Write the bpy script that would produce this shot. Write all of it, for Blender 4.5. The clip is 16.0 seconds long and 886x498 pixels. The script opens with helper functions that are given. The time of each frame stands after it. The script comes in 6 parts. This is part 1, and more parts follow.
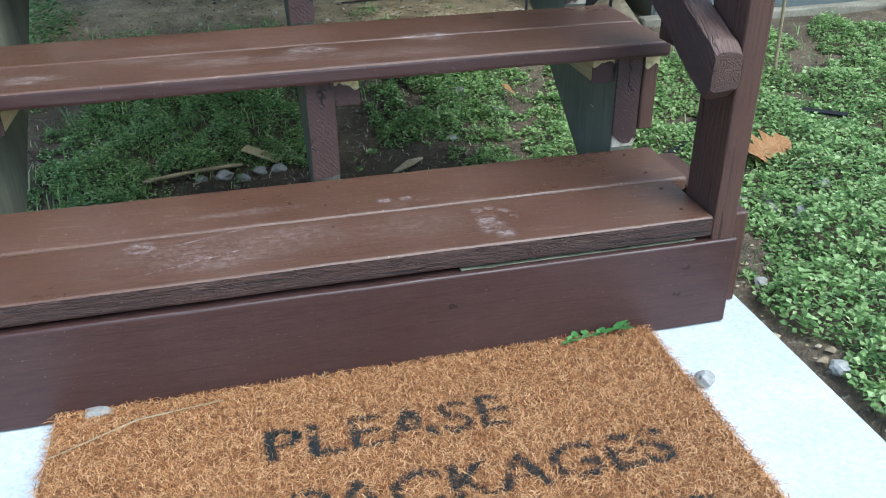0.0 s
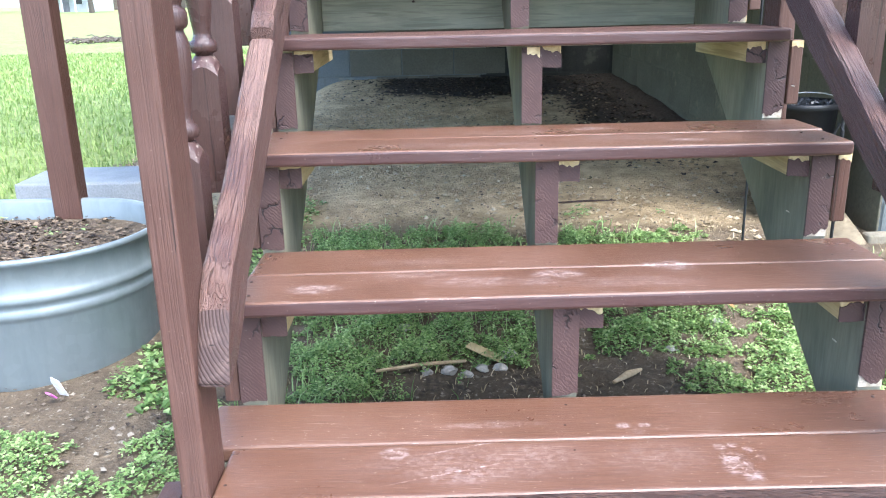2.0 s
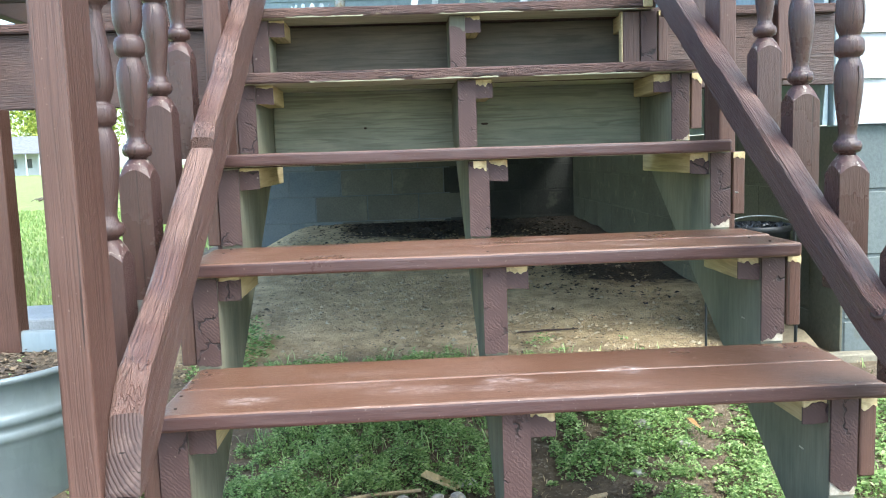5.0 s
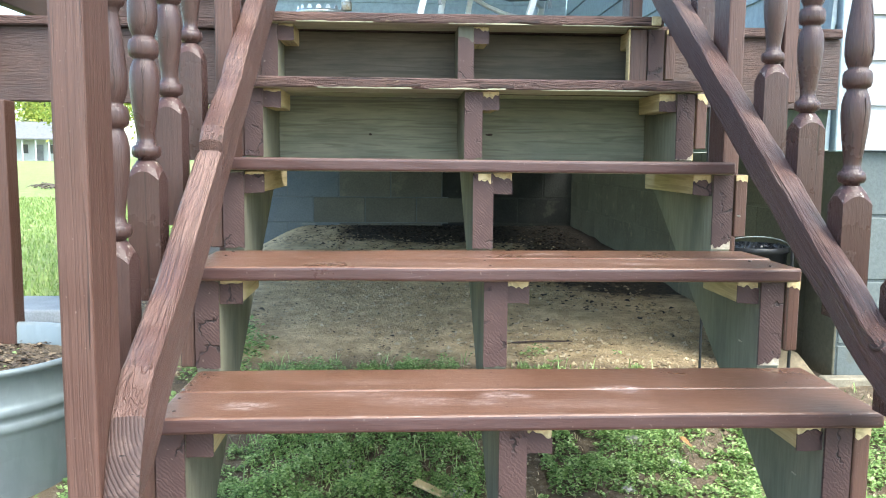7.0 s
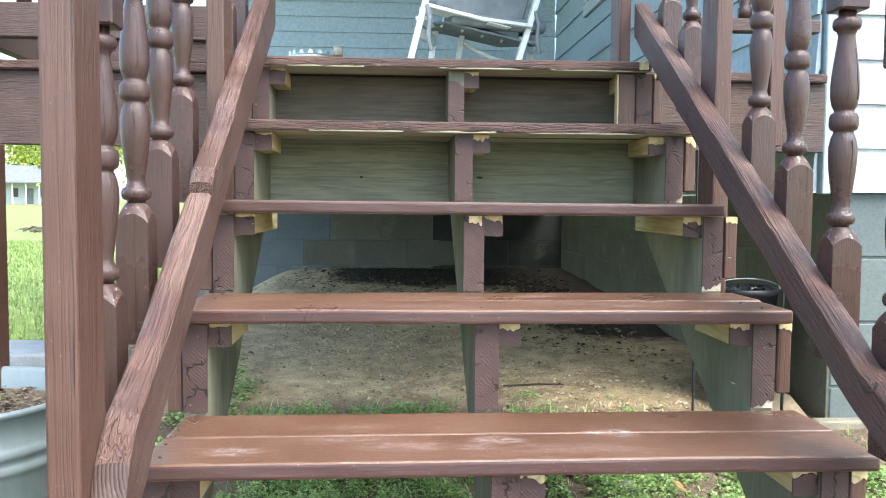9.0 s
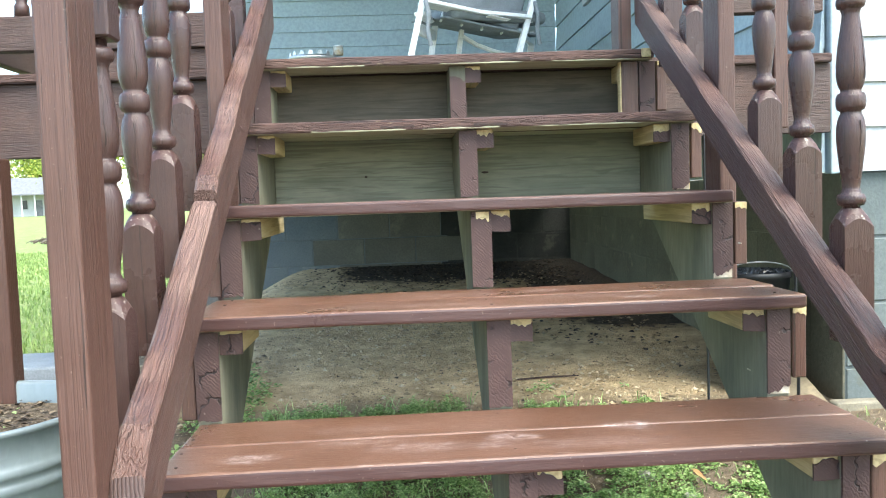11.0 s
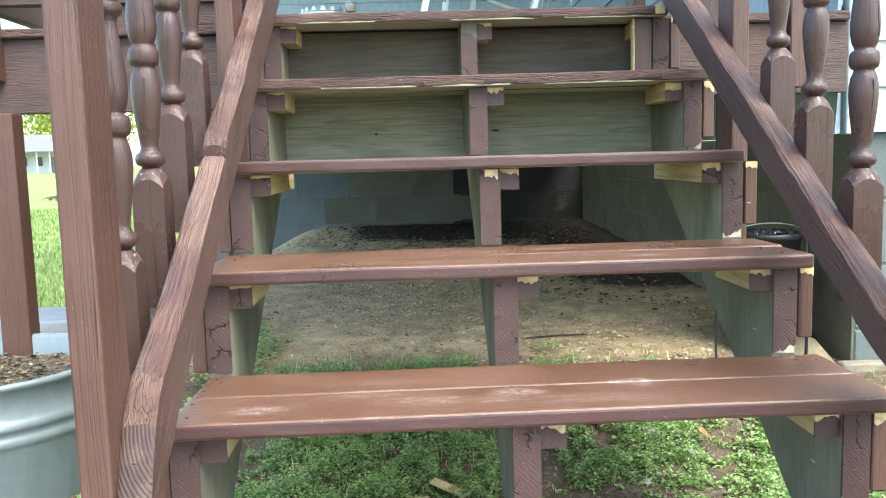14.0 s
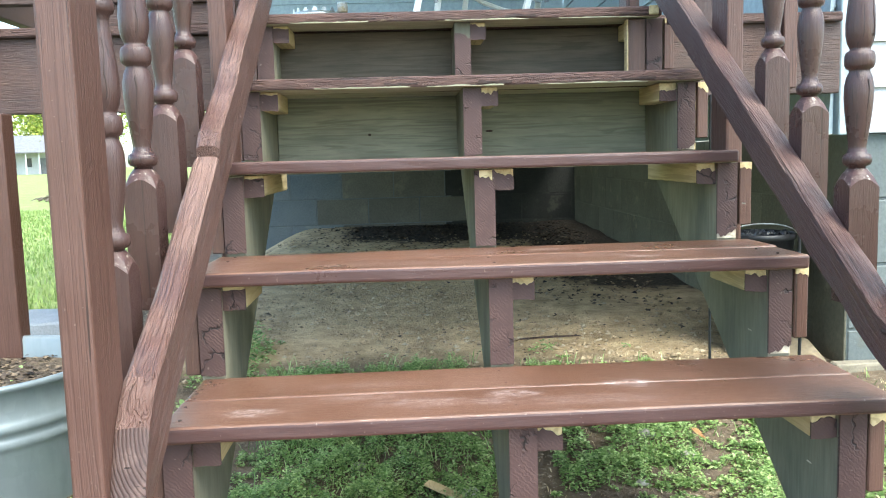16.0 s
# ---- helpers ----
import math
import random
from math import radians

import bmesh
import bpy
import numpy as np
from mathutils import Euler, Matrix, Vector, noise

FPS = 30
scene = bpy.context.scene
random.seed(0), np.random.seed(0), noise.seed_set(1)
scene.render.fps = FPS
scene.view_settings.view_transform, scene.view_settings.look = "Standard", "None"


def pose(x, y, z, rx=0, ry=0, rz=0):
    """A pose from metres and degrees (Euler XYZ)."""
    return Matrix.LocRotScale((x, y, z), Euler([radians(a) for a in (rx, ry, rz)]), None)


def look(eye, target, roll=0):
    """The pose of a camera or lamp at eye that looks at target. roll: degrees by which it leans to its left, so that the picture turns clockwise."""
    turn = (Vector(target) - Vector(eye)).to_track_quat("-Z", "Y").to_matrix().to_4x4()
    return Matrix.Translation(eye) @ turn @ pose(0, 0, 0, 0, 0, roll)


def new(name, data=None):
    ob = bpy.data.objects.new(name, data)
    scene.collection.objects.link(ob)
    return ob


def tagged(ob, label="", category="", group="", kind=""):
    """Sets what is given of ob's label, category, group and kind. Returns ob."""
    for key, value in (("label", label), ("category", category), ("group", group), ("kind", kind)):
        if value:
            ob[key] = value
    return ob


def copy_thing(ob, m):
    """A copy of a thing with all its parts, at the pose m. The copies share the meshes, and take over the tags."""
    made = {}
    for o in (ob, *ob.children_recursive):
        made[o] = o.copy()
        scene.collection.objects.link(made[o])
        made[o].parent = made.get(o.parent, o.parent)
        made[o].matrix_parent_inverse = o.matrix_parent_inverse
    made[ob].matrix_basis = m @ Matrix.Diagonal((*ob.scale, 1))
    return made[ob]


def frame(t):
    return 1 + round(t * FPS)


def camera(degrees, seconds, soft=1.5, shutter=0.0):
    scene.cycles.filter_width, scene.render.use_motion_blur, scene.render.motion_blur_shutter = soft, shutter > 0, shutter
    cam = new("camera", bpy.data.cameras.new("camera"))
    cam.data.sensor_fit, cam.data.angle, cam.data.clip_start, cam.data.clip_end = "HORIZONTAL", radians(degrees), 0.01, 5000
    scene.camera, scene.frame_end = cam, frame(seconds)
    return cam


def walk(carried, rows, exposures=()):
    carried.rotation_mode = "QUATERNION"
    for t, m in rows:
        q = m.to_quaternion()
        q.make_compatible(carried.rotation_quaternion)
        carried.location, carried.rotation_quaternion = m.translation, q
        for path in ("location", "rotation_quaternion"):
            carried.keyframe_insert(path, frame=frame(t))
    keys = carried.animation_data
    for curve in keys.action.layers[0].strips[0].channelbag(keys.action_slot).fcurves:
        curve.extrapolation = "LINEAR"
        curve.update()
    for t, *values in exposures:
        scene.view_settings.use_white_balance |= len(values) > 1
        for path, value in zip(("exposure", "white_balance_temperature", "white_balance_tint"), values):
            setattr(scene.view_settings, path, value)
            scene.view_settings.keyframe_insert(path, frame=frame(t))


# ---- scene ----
cam = camera(56.7, 16.0, soft=1.05)
PATH = [
    (0, (-0.147, -0.954, 0.736), (0.247, 0.751, -0.234), -0.8),
    (0.5, (-0.177, -0.958, 0.737), (0.102, 0.777, -0.218), -3.4),
    (1, (-0.206, -0.958, 0.789), (-0.014, 0.856, -0.031), -3.1),
    (1.4, (-0.226, -0.963, 0.829), (-0.105, 0.913, 0.148), -2.0),
    (1.5, (-0.231, -0.964, 0.835), (-0.13, 0.924, 0.183), -1.8),
    (2, (-0.26, -0.965, 0.837), (-0.247, 0.947, 0.25), -1.3),
    (2.5, (-0.248, -0.959, 0.826), (-0.227, 0.964, 0.275), -1.2),
    (3, (-0.222, -0.945, 0.753), (-0.2, 1.003, 0.299), -1.5),
    (3.5, (-0.205, -0.938, 0.74), (-0.153, 1.009, 0.286), -2.1),
    (4, (-0.208, -0.932, 0.746), (-0.177, 1.045, 0.448), -3.2),
    (4.2, (-0.204, -0.935, 0.746), (-0.129, 1.046, 0.481), -2.3),
    (6.3, (-0.225, -0.931, 0.759), (-0.128, 1.055, 0.546), -1.6),
    (6.5, (-0.223, -0.934, 0.763), (-0.134, 1.052, 0.546), -1.0),
    (7, (-0.228, -0.937, 0.764), (-0.123, 1.048, 0.545), 0.5),
    (7.5, (-0.232, -0.932, 0.764), (-0.1, 1.052, 0.547), 0.6),
    (8, (-0.229, -0.929, 0.766), (-0.134, 1.061, 0.597), -1.2),
    (8.5, (-0.228, -0.933, 0.761), (-0.105, 1.059, 0.642), 0.6),
    (10.8, (-0.229, -0.921, 0.771), (-0.106, 1.072, 0.658), -1.7),
    (11, (-0.225, -0.923, 0.768), (-0.12, 1.07, 0.64), -2.0),
    (11.5, (-0.221, -0.933, 0.766), (-0.149, 1.06, 0.614), -2.3),
    (12, (-0.214, -0.936, 0.767), (-0.146, 1.053, 0.571), -1.6),
    (12.5, (-0.215, -0.938, 0.765), (-0.138, 1.05, 0.552), -1.3),
    (13, (-0.212, -0.935, 0.765), (-0.14, 1.053, 0.555), -1.5),
    (13.5, (-0.216, -0.934, 0.766), (-0.148, 1.053, 0.55), -1.3),
    (14, (-0.216, -0.931, 0.763), (-0.146, 1.055, 0.539), -1.6),
    (14.5, (-0.217, -0.924, 0.76), (-0.145, 1.061, 0.526), -2.0),
    (15, (-0.22, -0.917, 0.759), (-0.143, 1.067, 0.518), -1.9),
    (15.5, (-0.221, -0.918, 0.759), (-0.133, 1.066, 0.525), -1.7),
    (16, (-0.222, -0.923, 0.762), (-0.131, 1.063, 0.54), -1.6),
]
EXPOSURES = [(0, 1.34, 5550, -3), (0.6, 1.32, 5450, -1), (1.0, 1.68, 5180, -5), (1.5, 2.5, 5550, 0), (2.0, 2.74, 5900, 9), (2.5, 2.66, 6050, 10), (3.5, 2.58, 6100, 8), (4.2, 2.54, 6100, 0), (6.5, 2.62, 6350, 1), (8.5, 2.58, 6450, 2), (12, 2.58, 6550, 0), (14.5, 2.6, 6500, 0), (16, 2.6, 6450, 0)]
walk(cam, [(t, look(eye, target, roll)) for t, eye, target, roll in PATH], EXPOSURES)

# ---- world and light ----
world = bpy.data.worlds.new("world")
scene.world = world
world.use_nodes = True
_w = world.node_tree
_bg = _w.nodes["Background"]
_sky = _w.nodes.new("ShaderNodeTexSky")
_sky.sky_type = "NISHITA"
_sky.sun_disc = False
_sky.sun_elevation = radians(56)
_sky.sun_rotation = radians(147)
_sky.air_density, _sky.dust_density, _sky.ozone_density = 1.0, 2.0, 1.5
_w.links.new(_sky.outputs[0], _bg.inputs[0])
_bg.inputs[1].default_value = 0.15
sun = new("sun", bpy.data.lights.new("sun", "SUN"))
sun.data.energy, sun.data.angle, sun.data.color = 1.25, radians(40), (1.0, 0.98, 0.95)
sun.matrix_world = look((3.4, -4.6, 9.2), (0, 0.6, 0))

# ---- materials ----
def shader(name, rough=0.6, spec=0.4):
    m = bpy.data.materials.new(name)
    m.use_nodes = True
    nt = m.node_tree
    b = nt.nodes["Principled BSDF"]
    b.inputs["Roughness"].default_value = rough
    b.inputs["Specular IOR Level"].default_value = spec
    return m, nt, b


def coords(nt, scale=(1, 1, 1), rot=(0, 0, 0), shift=False):
    tc = nt.nodes.new("ShaderNodeTexCoord")
    mp = nt.nodes.new("ShaderNodeMapping")
    mp.inputs["Scale"].default_value = scale
    if shift:
        oi = nt.nodes.new("ShaderNodeObjectInfo")
        mul = nt.nodes.new("ShaderNodeMath")
        mul.operation = "MULTIPLY"
        mul.inputs[1].default_value = 37.0
        nt.links.new(oi.outputs["Random"], mul.inputs[0])
        nt.links.new(mul.outputs[0], mp.inputs["Location"])
    if any(rot):
        turn = nt.nodes.new("ShaderNodeMapping")
        turn.inputs["Rotation"].default_value = rot
        nt.links.new(tc.outputs["Object"], turn.inputs["Vector"])
        nt.links.new(turn.outputs[0], mp.inputs["Vector"])
    else:
        nt.links.new(tc.outputs["Object"], mp.inputs["Vector"])
    return mp.outputs[0]


def noise_tex(nt, vec, scale, detail=4.0, rough=0.55, dist=0.0):
    n = nt.nodes.new("ShaderNodeTexNoise")
    n.inputs["Scale"].default_value = scale
    n.inputs["Detail"].default_value = detail
    n.inputs["Roughness"].default_value = rough
    n.inputs["Distortion"].default_value = dist
    nt.links.new(vec, n.inputs["Vector"])
    return n.outputs["Fac"]


def ramp(nt, fac, stops):
    r = nt.nodes.new("ShaderNodeValToRGB")
    e = r.color_ramp.elements
    while len(e) < len(stops):
        e.new(0.5)
    for i, (p, c) in enumerate(stops):
        e[i].position = p
        e[i].color = (*c, 1) if len(c) == 3 else c
    nt.links.new(fac, r.inputs[0])
    return r.outputs["Color"]


def grey(a):
    return (a, a, a)


def mix(nt, fac, a, b, kind="MIX"):
    n = nt.nodes.new("ShaderNodeMix")
    n.data_type, n.blend_type = "RGBA", kind
    for sock, val in ((n.inputs[0], fac), (n.inputs[6], a), (n.inputs[7], b)):
        if isinstance(val, (int, float)):
            sock.default_value = val
        elif isinstance(val, tuple):
            sock.default_value = (*val, 1)
        else:
            nt.links.new(val, sock)
    return n.outputs[2]


def math2(nt, op, a, b=None):
    n = nt.nodes.new("ShaderNodeMath")
    n.operation = op
    for i, v in enumerate((a, b)):
        if v is None:
            continue
        if isinstance(v, (int, float)):
            n.inputs[i].default_value = v
        else:
            nt.links.new(v, n.inputs[i])
    return n.outputs[0]


def bump(nt, b, height, strength, dist=0.002):
    n = nt.nodes.new("ShaderNodeBump")
    n.inputs["Strength"].default_value = strength
    n.inputs["Distance"].default_value = dist
    nt.links.new(height, n.inputs["Height"])
    nt.links.new(n.outputs[0], b.inputs["Normal"])


def stretch(axis, k):
    return tuple(1.0 if a == axis else k for a in "xyz")


def spot_mask(nt, spots):
    """The greatest of soft round spots (x, y, rx, ry, strength) in the plane of the board."""
    tc = nt.nodes.new("ShaderNodeTexCoord")
    total = None
    for x, y, rx, ry, s, *turn in spots:
        mp = nt.nodes.new("ShaderNodeMapping")
        mp.inputs["Rotation"].default_value = (0, 0, radians(turn[0]) if turn else 0)
        mp.vector_type = "TEXTURE"
        mp.inputs["Location"].default_value = (x, y, 0)
        mp.inputs["Scale"].default_value = (rx, ry, 1000)
        nt.links.new(tc.outputs["Object"], mp.inputs["Vector"])
        ln = nt.nodes.new("ShaderNodeVectorMath")
        ln.operation = "LENGTH"
        nt.links.new(mp.outputs[0], ln.inputs[0])
        m = nt.nodes.new("ShaderNodeMapRange")
        m.interpolation_type = "SMOOTHSTEP"
        m.inputs["From Min"].default_value = 1.15
        m.inputs["From Max"].default_value = 0.45
        m.inputs["To Max"].default_value = s
        nt.links.new(ln.outputs["Value"], m.inputs["Value"])
        total = m.outputs[0] if total is None else math2(nt, "MAXIMUM", total, m.outputs[0])
    return total


BROWN, BROWN_DARK, BROWN_WORN = (0.083, 0.041, 0.032), (0.052, 0.026, 0.021), (0.17, 0.097, 0.075)


def grain_lines(nt, axis, rot, width=0.022, k=22.0, scale=3.0):
    """Narrow loops and lines along the grain."""
    n = noise_tex(nt, coords(nt, stretch(axis, k), rot, True), scale, 2.5, 0.5, 0.25)
    stops = [(0.0, grey(0))]
    for c in (0.36, 0.44, 0.52, 0.6, 0.68):
        stops += [(c - width, grey(0)), (c, grey(1)), (c + width, grey(0))]
    return ramp(nt, n, stops)


def painted_wood(name, axis, worn=0.35, cracks=0.3, rough=0.5, relief=0.35, spots=(), rot=(0, 0, 0), base=BROWN, dark=BROWN_DARK, pale=BROWN_WORN, raw=0.0, lines=0.5, lines_scale=3.0, k=16.0, lines_k=22.0, gs=9.0, fleck_amount=0.16):
    m, nt, b = shader(name, rough, 0.4)
    v = coords(nt, stretch(axis, k), rot, True)
    iso = coords(nt, (1, 1, 1), rot, True)
    grain = noise_tex(nt, v, gs, 6, 0.7, 0.4 if gs > 5 else 0.1)
    fine = noise_tex(nt, v, gs * 3.8, 4, 0.7)
    blot = noise_tex(nt, iso, 4.0, 6, 0.65)
    c = mix(nt, ramp(nt, grain, [(0.3, grey(0)), (0.7, grey(1))]), dark, base)
    c = mix(nt, ramp(nt, blot, [(0.45, grey(0)), (0.75, grey(worn))]), c, pale)
    c = mix(nt, math2(nt, "MULTIPLY", ramp(nt, fine, [(0.52, grey(0)), (0.68, grey(1))]), ramp(nt, blot, [(0.42, grey(0.1)), (0.62, grey(min(1.0, worn * 1.6)))])), c, pale)
    ring = grain_lines(nt, axis, rot, 0.018, lines_k, lines_scale)
    c = mix(nt, math2(nt, "MULTIPLY", ring, lines), c, tuple(k * 0.5 for k in dark))
    crack = ramp(nt, noise_tex(nt, coords(nt, stretch(axis, 45.0), rot, True), 3.2, 2, 0.5, 0.5), [(0.0, grey(1)), (0.3, grey(1)), (0.325, grey(0)), (1, grey(0))])
    c = mix(nt, math2(nt, "MULTIPLY", crack, cracks), c, (0.012, 0.007, 0.006))
    # chips and pale flecks
    fleck = ramp(nt, noise_tex(nt, iso, 200.0, 2, 0.6), [(0.70, grey(0)), (0.72, grey(1))])
    c = mix(nt, math2(nt, "MULTIPLY", fleck, 0.6 if spots else fleck_amount), c, (0.42, 0.35, 0.28))
    if raw:
        chip = ramp(nt, noise_tex(nt, coords(nt, stretch(axis, 4.0), rot, True), 9.0, 5, 0.7), [(0.64, grey(0)), (0.66, grey(raw))])
        c = mix(nt, chip, c, (0.42, 0.33, 0.2))
    r = ramp(nt, blot, [(0.3, grey(rough - 0.12)), (0.75, grey(rough + 0.18))])
    if spots:
        mask = spot_mask(nt, spots)
        tear = ramp(nt, noise_tex(nt, iso, 95.0, 6, 0.8), [(0.5, grey(0.0)), (0.56, grey(1))])
        streak = ramp(nt, noise_tex(nt, coords(nt, stretch(axis, 6.0), rot, True), 30.0, 4, 0.7), [(0.45, grey(0)), (0.62, grey(1))])
        mask = math2(nt, "MULTIPLY", mask, math2(nt, "ADD", math2(nt, "MULTIPLY", tear, 0.7), math2(nt, "MULTIPLY", streak, 0.4)))
        c = mix(nt, mask, c, (0.37, 0.283, 0.255))
        scratch = ramp(nt, noise_tex(nt, coords(nt, stretch(axis, 22.0), (0, 0, radians(4)), True), 14.0, 2, 0.5), [(0.68, grey(0)), (0.70, grey(0.3))])
        c = mix(nt, math2(nt, "MULTIPLY", scratch, ramp(nt, blot, [(0.4, grey(0)), (0.6, grey(1))])), c, (0.45, 0.36, 0.31))
    nt.links.new(c, b.inputs["Base Color"])
    nt.links.new(r, b.inputs["Roughness"])
    h = math2(nt, "ADD", math2(nt, "MULTIPLY", grain, 0.5), math2(nt, "MULTIPLY", fine, 0.35))
    h = math2(nt, "SUBTRACT", h, math2(nt, "MULTIPLY", ring, lines * 0.9))
    h = math2(nt, "SUBTRACT", h, math2(nt, "MULTIPLY", crack, cracks))
    bump(nt, b, h, relief, 0.008)
    return m


def end_grain(name):
    """Sawn ends under thick paint: slanting saw marks, curved growth rings and jagged checks."""
    m, nt, b = shader(name, 0.6, 0.35)
    v = coords(nt, (1, 1, 1), (0, 0, 0), True)
    marks = []
    for kind, way, scale, dist in (("BANDS", "DIAGONAL", 72.0, 7.0), ("RINGS", "Y", 60.0, 6.0)):
        wv = nt.nodes.new("ShaderNodeTexWave")
        wv.wave_type = kind
        if kind == "BANDS":
            wv.bands_direction = way
        else:
            wv.rings_direction = way
        for key, val in (("Scale", scale), ("Distortion", dist), ("Detail", 3.0), ("Detail Scale", 2.0)):
            wv.inputs[key].default_value = val
        nt.links.new(v, wv.inputs["Vector"])
        marks.append(wv.outputs["Fac"])
    oi = nt.nodes.new("ShaderNodeObjectInfo")
    pick = ramp(nt, oi.outputs["Random"], [(0.45, grey(0)), (0.55, grey(1))])
    saw = mix(nt, pick, marks[0], marks[1])
    vo = nt.nodes.new("ShaderNodeTexVoronoi")
    vo.feature = "DISTANCE_TO_EDGE"
    vo.inputs["Scale"].default_value = 17.0
    wob = nt.nodes.new("ShaderNodeTexNoise")
    wob.inputs["Scale"].default_value = 60.0
    nt.links.new(v, wob.inputs["Vector"])
    nt.links.new(mix(nt, 0.03, v, wob.outputs["Color"], "ADD"), vo.inputs["Vector"])
    crack = ramp(nt, vo.outputs["Distance"], [(0.0, grey(1)), (0.02, grey(0.8)), (0.045, grey(0))])
    crack = math2(nt, "MULTIPLY", crack, ramp(nt, noise_tex(nt, v, 14.0, 3, 0.6), [(0.5, grey(0)), (0.6, grey(1))]))
    worn = ramp(nt, noise_tex(nt, v, 24.0, 4, 0.65), [(0.4, grey(0.05)), (0.68, grey(1))])
    c = mix(nt, math2(nt, "MULTIPLY", saw, worn), (0.05, 0.026, 0.023), (0.08, 0.044, 0.038))
    c = mix(nt, ramp(nt, noise_tex(nt, v, 9.0, 4, 0.6), [(0.55, grey(0)), (0.75, grey(0.4))]), c, (0.034, 0.017, 0.015))
    c = mix(nt, ramp(nt, noise_tex(nt, v, 130.0, 2, 0.5), [(0.72, grey(0)), (0.74, grey(0.25))]), c, (0.42, 0.36, 0.3))
    c = mix(nt, crack, c, (0.01, 0.006, 0.005))
    nt.links.new(c, b.inputs["Base Color"])
    bump(nt, b, math2(nt, "SUBTRACT", math2(nt, "MULTIPLY", saw, math2(nt, "MULTIPLY", worn, 0.22)), crack), 0.75, 0.003)
    return m


def ring_end(name, centre):
    """The weathered end of a rail with raised growth rings bent about a centre."""
    m, nt, b = shader(name, 0.6, 0.3)
    tc = nt.nodes.new("ShaderNodeTexCoord")
    mp = nt.nodes.new("ShaderNodeMapping")
    mp.inputs["Location"].default_value = tuple(-k for k in centre)
    nt.links.new(tc.outputs["Object"], mp.inputs["Vector"])
    flat = nt.nodes.new("ShaderNodeMapping")
    flat.inputs["Scale"].default_value = (1.0, 0.0, 0.7)
    nt.links.new(mp.outputs[0], flat.inputs["Vector"])
    wv = nt.nodes.new("ShaderNodeTexWave")
    wv.wave_type, wv.rings_direction = "RINGS", "Y"
    for key, val in (("Scale", 66.0), ("Distortion", 1.6), ("Detail", 2.0), ("Detail Scale", 3.0)):
        wv.inputs[key].default_value = val
    nt.links.new(flat.outputs[0], wv.inputs["Vector"])
    ring = ramp(nt, wv.outputs["Fac"], [(0.1, grey(0)), (0.3, grey(0.75)), (0.8, grey(1))])
    v = coords(nt)
    c = mix(nt, ring, (0.038, 0.022, 0.0185), (0.056, 0.032, 0.027))
    c = mix(nt, ramp(nt, noise_tex(nt, v, 40.0, 4, 0.65), [(0.5, grey(0)), (0.7, grey(0.35))]), c, (0.17, 0.11, 0.09))
    split = ramp(nt, noise_tex(nt, coords(nt, (8.0, 8.0, 30.0)), 6.0, 2, 0.5), [(0.25, grey(1)), (0.28, grey(0))])
    c = mix(nt, split, c, (0.012, 0.008, 0.007))
    nt.links.new(c, b.inputs["Base Color"])
    bump(nt, b, math2(nt, "SUBTRACT", math2(nt, "MULTIPLY", ring, 0.6), split), 0.55, 0.003)
    return m


def raw_wood(name, axis, light, dark, rough=0.8, stain=(0.1, 0.1, 0.07), amount=0.5, relief=0.3, rings_seen=0.5):
    m, nt, b = shader(name, rough, 0.25)
    v = coords(nt, stretch(axis, 10.0), (0, 0, 0), True)
    grain = noise_tex(nt, v, 8.0, 6, 0.65, 0.6)
    blot = noise_tex(nt, coords(nt, stretch(axis, 2.5), (0, 0, 0), True), 3.0, 5, 0.6)
    rings = noise_tex(nt, coords(nt, stretch(axis, 18.0), (0, 0, 0), True), 3.5, 3, 0.5, 1.5)
    c = mix(nt, ramp(nt, grain, [(0.3, grey(0)), (0.7, grey(1))]), dark, light)
    c = mix(nt, ramp(nt, rings, [(0.4, grey(rings_seen)), (0.5, grey(0))]), c, tuple(k * 0.6 for k in dark))
    c = mix(nt, ramp(nt, blot, [(0.4, grey(0)), (0.7, grey(amount))]), c, stain)
    nt.links.new(c, b.inputs["Base Color"])
    bump(nt, b, grain, relief, 0.003)
    return m


def mottled(name, a, b2, scale, rough=0.85, fine=80.0, relief=0.3, c3=None, dist=0.004):
    m, nt, b = shader(name, rough, 0.25)
    v = coords(nt, (1, 1, 1), (0, 0, 0), True)
    n1, n2 = noise_tex(nt, v, scale, 6, 0.6), noise_tex(nt, v, fine, 4, 0.65)
    c = mix(nt, ramp(nt, n1, [(0.33, grey(0)), (0.67, grey(1))]), a, b2)
    c = mix(nt, ramp(nt, n2, [(0.3, grey(0.45)), (0.6, grey(0))]), c, tuple(k * 0.55 for k in a))
    if c3:
        c = mix(nt, ramp(nt, noise_tex(nt, v, scale * 2.3, 5, 0.7), [(0.58, grey(0)), (0.68, grey(0.8))]), c, c3)
    nt.links.new(c, b.inputs["Base Color"])
    bump(nt, b, n2, relief, dist)
    return m


